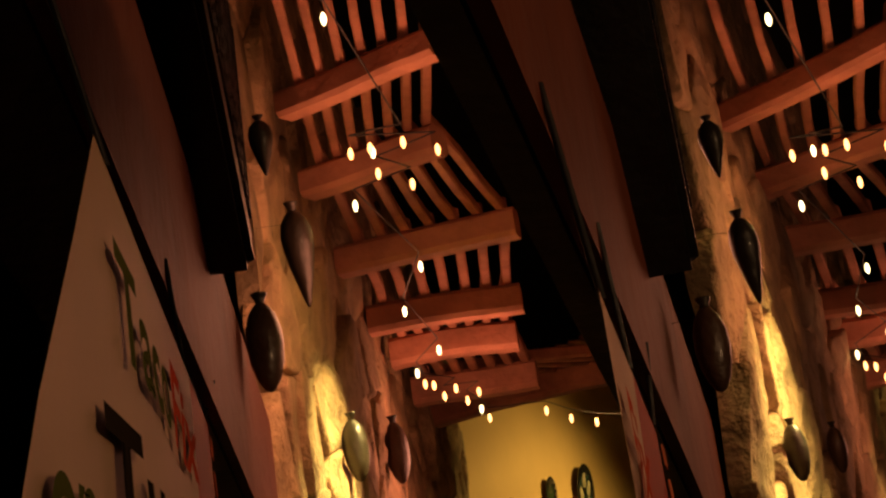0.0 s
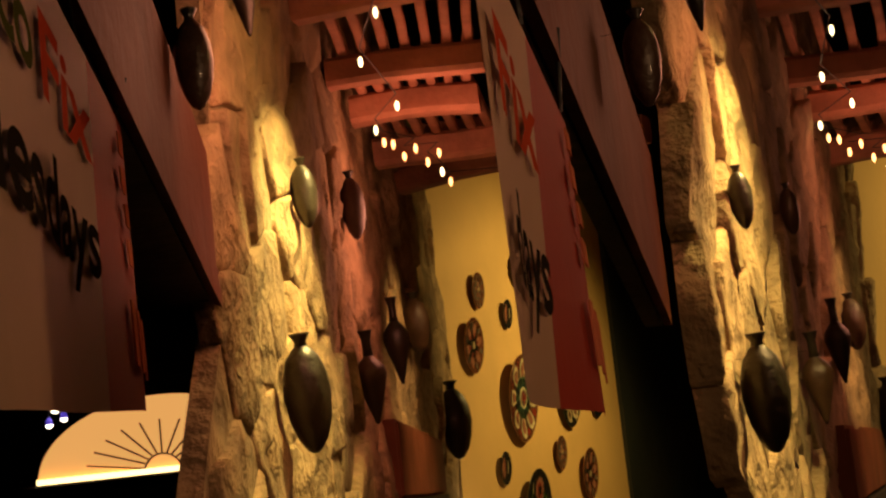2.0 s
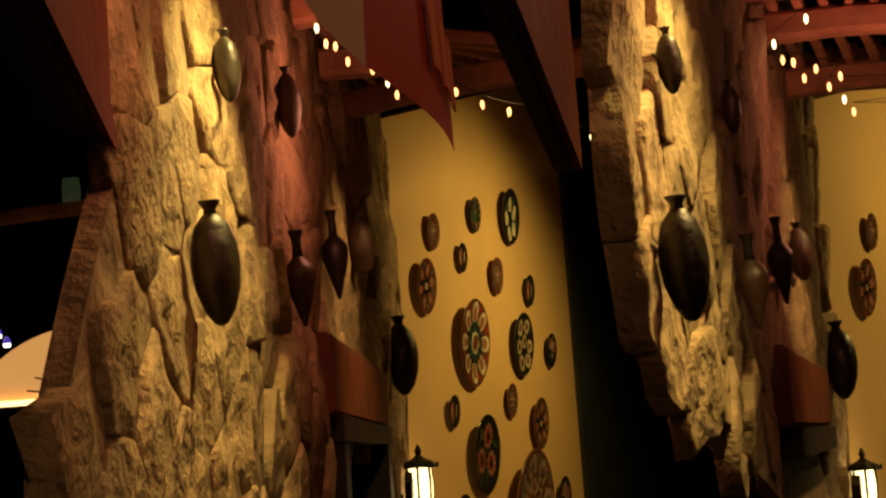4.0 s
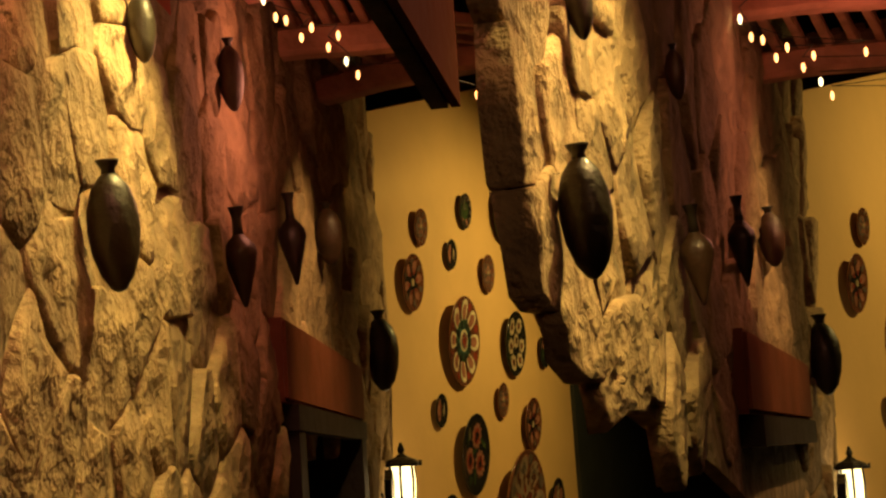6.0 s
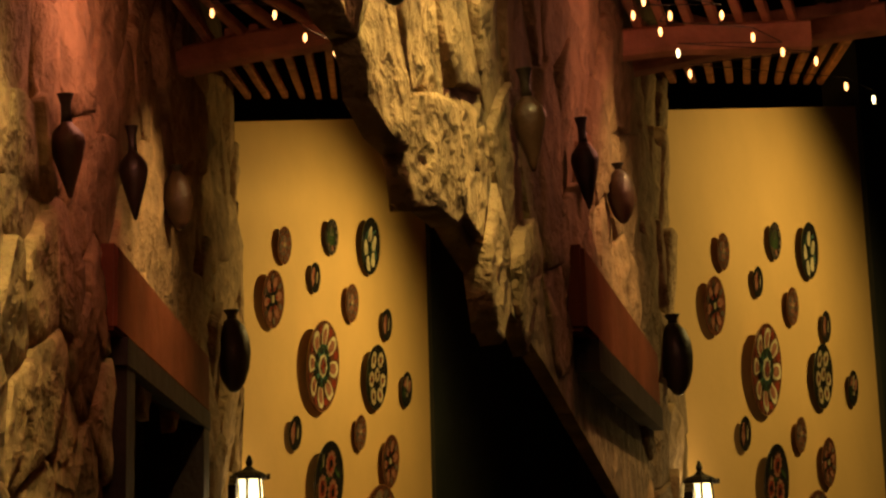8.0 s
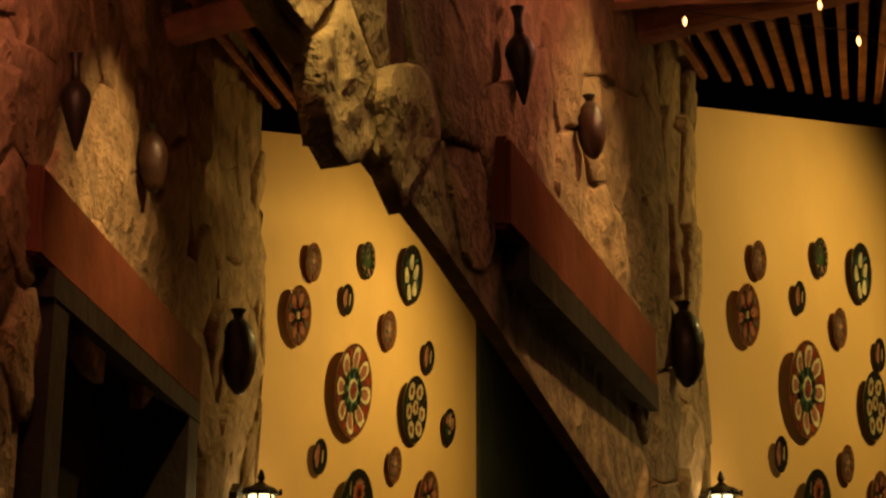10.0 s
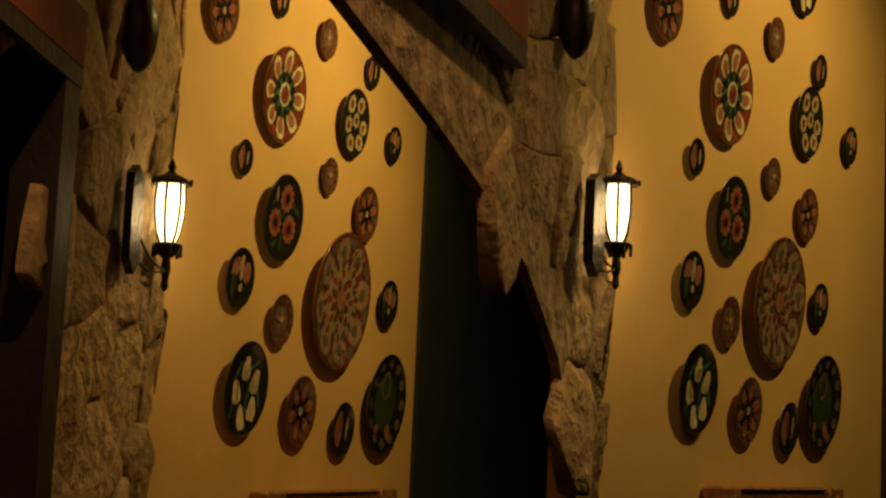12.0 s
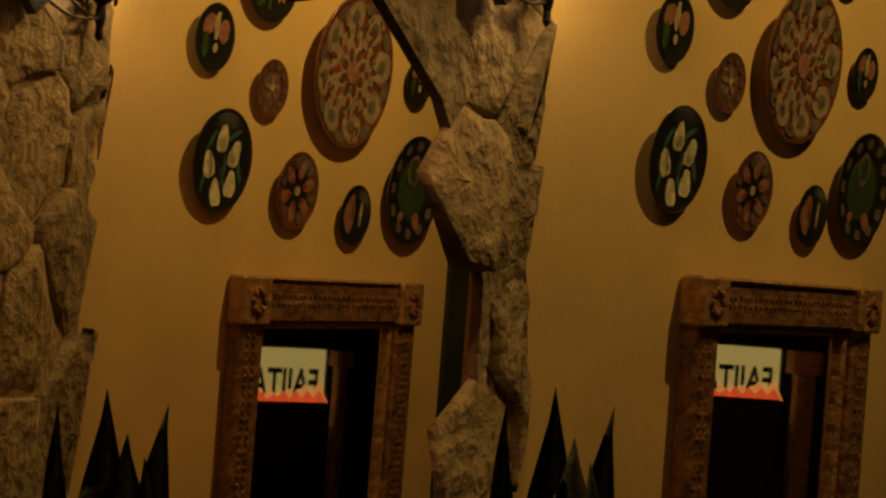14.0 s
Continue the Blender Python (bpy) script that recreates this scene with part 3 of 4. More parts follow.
# ---------------------------------------------------------------- things on the plaster wall
def plate(wall, s, z, r, kind, label):
    t = thing("wall_plate", wall.at(s, 0.0, z), label, "plate", "painted plates on the plaster wall")
    m = wall.frame_at(s, 0.005 + 0.06 * r, z) @ Matrix.Rotation(radians(5), 4, "X")
    part("hook", bar(bmesh.new(), wall.at(s, -0.004, z + 0.3 * r), wall.at(s, 0.007 + 0.06 * r, z + 0.3 * r), 0.005, 0.005), IRON, t, "iron wall hook behind the plate")
    SX = 0.88
    rg = random.Random(int(s * 1000 + z * 77))

    def height(q):
        q /= r
        return r * (0.055 if q < 0.55 else 0.055 + 0.06 * ((q - 0.55) / 0.45) ** 1.3)

    rimc, wellc = {"star": (G_BROWN, G_BROWN), "sun": (G_DARK, G_DARK), "many": (G_DARK, G_DARK), "mandala": (G_BROWN, G_BONE), "tulip": (G_DARK, G_DARK),
                   "ring": (G_BROWN, G_GREY), "half": (G_DARK, G_DARK), "night": (G_DARK, G_DARK), "flower": (G_BROWN, G_DARK), "green": (G_DARK, G_GREEN)}[kind]
    body = [(0.50 * r, 0.0), (0.62 * r, 0.005 * r), (r * 0.99, 0.08 * r), (r, 0.105 * r), (r * 0.985, 0.117 * r)]
    body += [(q * r, height(q * r)) for q in (0.96, 0.9, 0.8, 0.7, 0.62, 0.55)]
    dish = part("dish", lathe(bmesh.new(), body, m, 40, SX), rimc, t, smooth=True)
    bm = bmesh.new()
    lathe(bm, [(0.545 * r, height(0.5 * r) - 0.002), (0.545 * r, height(0.5 * r) + 0.0006), (0.1 * r, height(0.1 * r) + 0.0006)], m, 32, SX)
    part("well", bm, wellc, dish, "painted middle of the plate")

    def blob(material, cx, cy, rx, ry, ang=0.0, lift=1, n=12, tip=0.0):
        bm = bmesh.new()
        up = 0.0008 + 0.0006 * lift
        ca, sa = math.cos(ang), math.sin(ang)
        ring = []
        for i in range(n):
            a = 2 * math.pi * i / n
            k = 1 - tip * (0.5 - 0.5 * math.cos(a)) if tip else 1
            x, y = rx * math.cos(a) * rg.uniform(0.92, 1.08), ry * math.sin(a) * k * rg.uniform(0.92, 1.08)
            X, Y = (cx + x * ca - y * sa) * r, (cy + x * sa + y * ca) * r
            d = min(math.hypot(X, Y), r * 0.97)
            ring.append(bm.verts.new(m @ Vector((X * SX, Y, height(d) + up))))
        c = bm.verts.new(m @ Vector((cx * r * SX, cy * r, height(math.hypot(cx, cy) * r) + up)))
        for i in range(n):
            bm.faces.new((ring[i], ring[(i + 1) % n], c))
        part("painted_petal", bm, material, dish)

    def petals(material, n, rad, rx, ry, ph=0.0, lift=1, tip=0.0):
        for i in range(n):
            a = 2 * math.pi * i / n + ph
            blob(material, rad * math.cos(a), rad * math.sin(a), rx, ry, a, lift, tip=tip)

    if kind == "star":
        petals(G_RED, 8, 0.82, 0.09, 0.10, 0.39, 1)
        petals(G_IVORY, 8, 0.60, 0.32, 0.27, 0.0, 2, 0.75)
        petals(G_PINK, 8, 0.60, 0.22, 0.17, 0.0, 3, 0.7)
        blob(G_TEAL, 0, 0, 0.48, 0.48, 0, 4, 16)
        petals(G_DARK, 8, 0.37, 0.10, 0.09, 0.39, 5)
        petals(G_GREEN, 8, 0.42, 0.05, 0.09, 0.0, 5)
        blob(G_IVORY, 0, 0, 0.25, 0.25, 0, 6, 8)
        blob(G_GREY, 0, 0, 0.20, 0.20, 0, 7, 8)
        petals(G_RED, 4, 0.08, 0.09, 0.05, 0.3, 8)
    elif kind == "sun":
        for cx, cy in ((0.1, 0.45), (-0.38, -0.15), (0.36, -0.22)):
            for i in range(11):
                a = 2 * math.pi * i / 11
                blob(G_PINK, cx + 0.2 * math.cos(a), cy + 0.2 * math.sin(a), 0.14, 0.075, a, 1)
            blob(G_RED, cx, cy, 0.2, 0.2, 0, 2)
            blob(G_DARK, cx, cy, 0.11, 0.11, 0, 3)
        for cx, cy, a in ((-0.5, 0.4, 0.8), (0.6, 0.25, -0.6), (0.0, -0.55, 1.5), (-0.1, 0.05, 0.4), (-0.35, -0.62, 0.5)):
            blob(G_GREEN, cx, cy, 0.22, 0.06, a, 1)
        blob(G_CREAM, -0.45, 0.5, 0.18, 0.03, 1.9, 2)
    elif kind == "many":
        for cx, cy, q in ((-0.35, 0.5, .27), (0.3, 0.55, .24), (0.1, 0.08, .23), (-0.4, -0.1, .25), (0.62, -0.05, .22), (0.45, -0.5, .24), (-0.15, -0.6, .26)):
            for i in range(8):
                a = 2 * math.pi * i / 8
                blob(G_CREAM, cx + q * .55 * math.cos(a), cy + q * .55 * math.sin(a), q * .5, q * .38, a, 1)
            blob(G_BROWN, cx, cy, q * 0.42, q * 0.46, 0, 2)
            blob(G_RED, cx, cy, q * 0.18, q * 0.2, 0, 3)
        for i in range(9):
            a = rg.uniform(0, 6.28)
            blob(G_GREEN, 0.7 * math.cos(a), 0.7 * math.sin(a), 0.14, 0.05, a + 1, 0)
    elif kind == "mandala":
        blob(G_BONE, 0, 0, 0.58, 0.58, 0, 1, 18)
        petals(G_PINK, 8, 0.72, 0.22, 0.24, 0.2, 1)
        petals(G_BONE, 8, 0.72, 0.20, 0.21, 0.2, 2)
        petals(G_GREY, 8, 0.72, 0.09, 0.10, 0.2, 3)
        petals(G_GREY, 8, 0.86, 0.08, 0.14, 0.6, 2)
        petals(G_BROWN, 16, 0.55, 0.09, 0.04, 0.1, 3)
        petals(G_TEAL, 8, 0.75, 0.06, 0.05, 0.2, 3)
        petals(G_RED, 8, 0.38, 0.07, 0.05, 0.0, 3)
        petals(G_BROWN, 8, 0.24, 0.09, 0.06, 0.39, 4)
        blob(G_PINK, 0, 0, 0.16, 0.16, 0, 5)
        for i in range(34):
            a, q = rg.uniform(0, 6.28), rg.uniform(0.35, 0.9)
            blob(G_BROWN, q * math.cos(a), q * math.sin(a), 0.05, 0.022, rg.uniform(0, 3), 5, 6)
    elif kind == "tulip":
        for cx, cy, a in ((-0.05, 0.42, 1.5), (0.42, 0.15, 1.2), (-0.42, -0.1, 1.9), (0.38, -0.42, 1.4), (-0.1, -0.62, 1.7)):
            for d in (-0.45, 0.0, 0.45):
                blob(G_IVORY, cx + 0.06 * math.sin(d), cy, 0.27, 0.15, a + d * 0.6, 1)
        for cx, cy, a in ((-0.42, 0.35, 1.0), (0.15, -0.1, 1.3), (0.62, -0.15, 1.9), (-0.55, -0.4, 1.2), (0.1, -0.35, 2.0), (0.3, 0.5, 0.5)):
            blob(G_TEAL, cx, cy, 0.26, 0.06, a, 0)
        blob(G_GREEN, 0.05, -0.15, 0.4, 0.03, 1.5, 2)
    elif kind == "half":
        for k in range(5):
            blob(G_PINK, -0.32 - 0.08 * k, 0.0, 0.28 - 0.03 * k, 0.66 - 0.1 * k, 0, 1)
        blob(G_CREAM, 0.36, 0.05, 0.09, 0.42, 0, 2)
        blob(G_RED, -0.2, 0.2, 0.05, 0.3, 0.2, 2)
    elif kind == "night":
        blob(G_PINK, -0.35, 0.35, 0.36, 0.30, 0.8, 1)
        blob(G_PINK, 0.45, 0.2, 0.26, 0.36, 0, 1)
        blob(G_CREAM, 0.05, 0.35, 0.14, 0.42, 0, 2)
        blob(G_GREEN, -0.45, -0.25, 0.18, 0.4, 0, 2)
        blob(G_CREAM, 0.08, -0.3, 0.12, 0.15, 0, 3)
    elif kind == "green":
        petals(G_GREY, 12, 0.8, 0.10, 0.12, 0, 1)
        blob(G_GREY, -0.05, 0.35, 0.24, 0.3, 0, 1)
        blob(G_GREEN, -0.05, 0.35, 0.15, 0.2, 0, 2)
        blob(G_PINK, 0.25, -0.55, 0.13, 0.17, 0.3, 1)
        blob(G_PINK, -0.35, -0.5, 0.12, 0.09, 0.3, 1)
    elif kind == "flower":
        petals(G_PINK, 6, 0.55, 0.26, 0.16, 0.3, 1)
        petals(G_GREY, 6, 0.74, 0.14, 0.10, 0.8, 2)
        petals(G_RED, 6, 0.36, 0.10, 0.06, 0.3, 3)
        blob(G_CREAM, 0, 0, 0.13, 0.13, 0, 3)
    else:
        petals(G_GREY, 10, 0.76, 0.10, 0.11, 0, 1)
        petals(G_PINK, 5, 0.3, 0.16, 0.10, 0.4, 2)
        blob(G_CREAM, 0, 0.05, 0.12, 0.14, 0, 3)


KINDS = ["ring", "green", "tulip", "flower", "ring", "half", "star", "many", "half", "half", "ring", "night", "sun", "flower", "mandala", "night", "ring", "night", "tulip", "flower", "half", "green"]
WORDS = {"ring": "small brown glazed plate with a flower ring", "green": "dark green glazed plate with pale border", "tulip": "black plate painted with cream tulips",
         "flower": "brown plate with a pink six-petalled flower", "half": "small plate painted half pink, half black", "star": "large plate with cream and teal star",
         "many": "black plate covered with cream daisies", "night": "small dark plate with pink and cream figure", "sun": "black plate with three red-hearted sunflowers",
         "mandala": "very large cream plate with brown flower mandala"}


def mirror(wall, bay):
    s0, s1, z1 = bay["mirror"]
    z0 = z1 - 0.62
    w = s1 - s0
    f = w * 0.135
    t = thing("framed_mirror", wall.at(s0, 0, z0), "wall mirror in a carved dark gilt frame", "mirror")
    d = 0.03

    def rail(name, a, b, c, e, depth=d, material=GILT, label=""):
        bm = bmesh.new()
        prism(bm, [wall.at(a, 0.002, c), wall.at(b, 0.002, c), wall.at(b, 0.002, e), wall.at(a, 0.002, e)], wall.n * depth)
        bmesh.ops.bevel(bm, geom=bm.edges[:], offset=0.004, segments=1, affect="EDGES")
        return part(name, bm, material, t, label)

    rail("top_rail", s0 + f, s1 - f, z1 - f, z1 - 0.006)
    rail("bottom_rail", s0 + f, s1 - f, z0, z0 + f)
    rail("side_rail", s0 + 0.008, s0 + f - 0.004, z0 + f, z1 - f)
    rail("side_rail", s1 - f + 0.004, s1 - 0.008, z0 + f, z1 - f)
    for a in (s0, s1 - f):
        for c in (z0, z1 - f * 1.05):
            blk = rail("corner_block", a, a + f, c, c + f * 1.05, d + 0.012, GILTLIGHT, "square carved corner block")
            cx, cz = a + f / 2, c + f * 0.52
            for i in range(8):
                an = math.pi * i / 4
                bm = bmesh.new()
                q = wall.at(cx + 0.2 * f * math.cos(an), d + 0.014, cz + 0.24 * f * math.sin(an))
                bmesh.ops.create_icosphere(bm, subdivisions=1, radius=f * 0.1, matrix=Matrix.Translation(q))
                part("rosette_petal", bm, GILT, blk)
    # carved bead rows and inner fillet
    for c in (z1 - f * 0.40, z1 - f * 0.58):
        bm = bmesh.new()
        n = 26
        for i in range(n):
            q = wall.at(s0 + f * 1.15 + (w - 2.3 * f) * (i + .5) / n, d + 0.001, c)
            bmesh.ops.create_icosphere(bm, subdivisions=1, radius=w * 0.0085, matrix=Matrix.Translation(q))
        part("beaded_moulding", bm, GILT, t, "finely beaded carved moulding")
    for a in (s0 + f * 0.4, s0 + f * 0.62, s1 - f * 0.4, s1 - f * 0.62):
        bm = bmesh.new()
        n = 26
        for i in range(n):
            q = wall.at(a, d + 0.001, z0 + f * 1.2 + (z1 - z0 - 2.4 * f) * (i + .5) / n)
            bmesh.ops.create_icosphere(bm, subdivisions=1, radius=w * 0.0085, matrix=Matrix.Translation(q))
        part("beaded_moulding", bm, GILT, t, "finely beaded carved moulding")
    for a, b, c, e in ((s0 + f, s1 - f, z1 - f * 1.16, z1 - f), (s0 + f, s1 - f, z0 + f, z0 + f * 1.16), (s0 + f - 0.004, s0 + f * 1.12, z0 + f, z1 - f), (s1 - f * 1.12, s1 - f + 0.004, z0 + f, z1 - f)):
        rail("fillet", a, b, c, e, 0.02, GILTLIGHT)
    rail("fillet", s0 + f, s1 - f, z1 - 0.008, z1, 0.035, GILTLIGHT)
    bm = bmesh.new()
    prism(bm, [wall.at(s0 + f, 0.003, z0 + f), wall.at(s1 - f, 0.003, z0 + f), wall.at(s1 - f, 0.003, z1 - f), wall.at(s0 + f, 0.003, z1 - f)], wall.n * 0.006)
    part("glass", bm, MIRROR, t, "silvered mirror glass")


def plant(wall, bay):
    s, ztop = bay["plant"]
    size = 0.26 if bay["reach"] == 1.0 else 0.2
    top = ztop
    base = wall.at(s + 0.05, 0.14, top - 1.75 * size)
    t = thing("potted_plant", (base.x, base.y, 0), "dark broad-leaved plant in a pot before the plaster wall", "plant")
    leaves = ((-0.62, 1.70, 0.13, -0.05), (-0.34, 1.78, 0.24, 0.02), (-0.02, 1.48, 0.30, -0.12), (0.46, 1.64, 0.20, 0.04), (0.26, 1.30, 0.22, 0.1), (-0.2, 1.25, 0.34, 0.0))
    for u, h, wd, curl in leaves:
        bm = bmesh.new()
        rows = []
        n = 9
        for k in range(n + 1):
            q = k / n
            wid = wd * size * (math.sin(math.pi * min(1, q * 0.85 + 0.12)) ** 0.7) * (1 - q ** 5)
            c = base + wall.u * size * (u * (0.3 + 0.7 * q) + curl * math.sin(q * 3)) + wall.n * 0.10 * size * math.sin(q * 3 + u * 5) + Vector((0, 0, h * size * q))
            rows.append([bm.verts.new(c - wall.u * wid), bm.verts.new(c + wall.n * wid * 0.3), bm.verts.new(c + wall.u * wid)])
        for a, b in zip(rows, rows[1:]):
            for j in range(2):
                bm.faces.new((a[j], a[j + 1], b[j + 1], b[j]))
        bmesh.ops.solidify(bm, geom=bm.faces[:], thickness=0.003)
        part("leaf", bm, LEAF, t, smooth=True)
    z = base.z
    part("pot", lathe(bmesh.new(), [(0.08, 0), (0.10, 0.02), (0.13, z * .96), (0.14, z), (0.12, z)], Matrix.Translation((base.x, base.y, 0)), 24), CLAYDARK, t, "dark clay pot")


# ---------------------------------------------------------------- things near the entrance
def banner(bay):
    tl, tr, low = bay["sign"]
    tl, tr = Vector(tl), Vector(tr)
    u = tr - tl
    v = Vector((0, 0, low - tr.z))
    nrm = u.cross(Vector((0, 0, 1))).normalized()
    if nrm.x < 0:
        nrm = -nrm

    def on(a, b, lift=0.0):
        sag = 0.003 * math.sin(a * 9) * b
        return tl + u * a + v * b + nrm * (lift + sag)

    t = thing("hanging_banner", tl + v, "cream vinyl banner with red end stripe hanging from the beam", "banner")

    def sheet(a0, a1, material, lift, name, label="", flare=0.0):
        bm = bmesh.new()
        rows = []
        for i in range(13):
            rows.append([bm.verts.new(on(a0 - flare * b / 4 + (a1 - a0 + flare * b / 4) * i / 12, b / 4, lift)) for b in range(5)])
        for p, q in zip(rows, rows[1:]):
            for j in range(4):
                bm.faces.new((p[j], q[j], q[j + 1], p[j + 1]))
        bmesh.ops.solidify(bm, geom=bm.faces[:], thickness=0.0012)
        return part(name, bm, material, t, label, smooth=False)

    first = bay["reach"] == 1.0
    seam = 0.68 if first else 0.63
    sheet(0.0 if first else 0.30, seam, CANVAS, 0, "cream_panel", flare=0.38 if first else 0.0)
    sheet(seam, 1.0, REDV, 0.0, "red_panel", "red end panel of the banner")
    e = 0.0014

    def word(text, a0, a1, b0, b1, material, shear=0.0):
        bm = lettering(text, 1.0, lambda x, y: on(a0 + (a1 - a0) * x, b0 + (b1 - b0) * (1 - y), e))
        part("lettering", bm, material, t)

    ba, bb = map(Vector, bay["beam"])
    bd = (bb - ba).normalized()
    for a0 in (0.05 if first else 0.33, 0.6, 0.94):
        top = on(a0, 0)
        near = ba + bd * (top - ba).dot(bd) + Vector((0, 0, 0.01))
        part("cord", bar(bmesh.new(), top, near, 0.0012, 0.0012), BLACK, t)
    if first:
        word("Taco", 0.01, 0.31, 0.08, 0.33, INKG)
        word("Fix", 0.34, 0.65, 0.06, 0.33, INKR)
        word("Tuesdays", -0.06, 0.66, 0.36, 0.64, INKD)
        word("on", -0.20, -0.09, 0.46, 0.68, INKG)
    else:
        word("Fix", 0.33, 0.60, 0.10, 0.40, INKR)
        word("days", 0.33, 0.61, 0.46, 0.76, INKD)
    for a0, a1, b0, b1 in ((0.87, 0.91, 0.10, 0.17), (0.86, 0.90, 0.22, 0.30), (0.87, 0.91, 0.34, 0.41), (0.86, 0.90, 0.46, 0.54), (0.83, 0.86, 0.66, 0.86), (0.88, 0.91, 0.68, 0.88), (0.93, 0.96, 0.70, 0.90)):
        bm = bmesh.new()
        prism(bm, [on(a0, b0, e), on(a1, b0, e), on(a1, b1, e), on(a0, b1, e)], nrm * 0.0005)
        part("print_bar", bm, INKW, t)


def entrance_beam(bay):
    a, b = map(Vector, bay["beam"])
    d = (b - a).normalized()
    t = thing("entrance_beam", a, "smooth red-brown timber beam running into the stone wall", "beam")
    side = Vector((0, 0, 1)).cross(d).normalized()
    bm = bmesh.new()
    up = Vector((0, 0, 0.085))
    prism(bm, [a, b, b + up, a + up], side * 0.004)
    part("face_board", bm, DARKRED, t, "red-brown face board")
    # the beam's unlit left side and underside, shade given by a darker timber
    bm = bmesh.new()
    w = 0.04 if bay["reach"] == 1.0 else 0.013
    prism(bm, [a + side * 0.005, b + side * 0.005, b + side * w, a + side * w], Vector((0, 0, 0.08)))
    part("core", bm, DARKWOOD, t, "core and underside of the beam, shade put in as black-brown")


def loudspeaker(bay):
    a, b = map(Vector, bay["box"])
    t = thing("loudspeaker", b, "black box loudspeaker with metal mesh grille under the roof", "loudspeaker")
    d = (b - a).normalized()
    side = Vector((0, 0, 1)).cross(d).normalized()
    a = a - d * 0.25
    bm = bmesh.new()
    up = Vector((0, 0, 0.11))
    prism(bm, [a, b, b + Vector((0, 0, 0.02)), a + Vector((0, 0, 0.02))], side * 0.042)
    bmesh.ops.bevel(bm, geom=bm.edges[:], offset=0.003, segments=2, affect="EDGES")
    part("cabinet", bm, BLACK, t)
    bm = bmesh.new()
    prism(bm, [a + side * 0.036, b + side * 0.036, b + side * 0.036 + up, a + side * 0.036 + up], side * 0.006)
    part("back_panel", bm, BLACK, t)
    bm = bmesh.new()
    L = (b - a).length
    rng = random.Random(4)
    for i in range(40):
        p = a + d * (L * (i + .5) / 40)
        bar(bm, p + Vector((0, 0, 0.02)), p + up + d * rng.uniform(-.01, .01), 0.0016, 0.0016)
    for j in range(12):
        p = a + up * (0.2 + 0.8 * j / 11)
        bar(bm, p, p + d * L * 0.98, 0.0014, 0.0014)
    part("grille", bm, IRON, t, "open metal mesh grille")
    bm = bmesh.new()
    bar(bm, b + up * 0.9 - d * 0.05 + side * 0.038, b - d * 0.05 + side * 0.038 + Vector((0, 0, 0.4)), 0.006, 0.006, up=(0, 1, 0))
    part("hanger", bm, IRON, t)


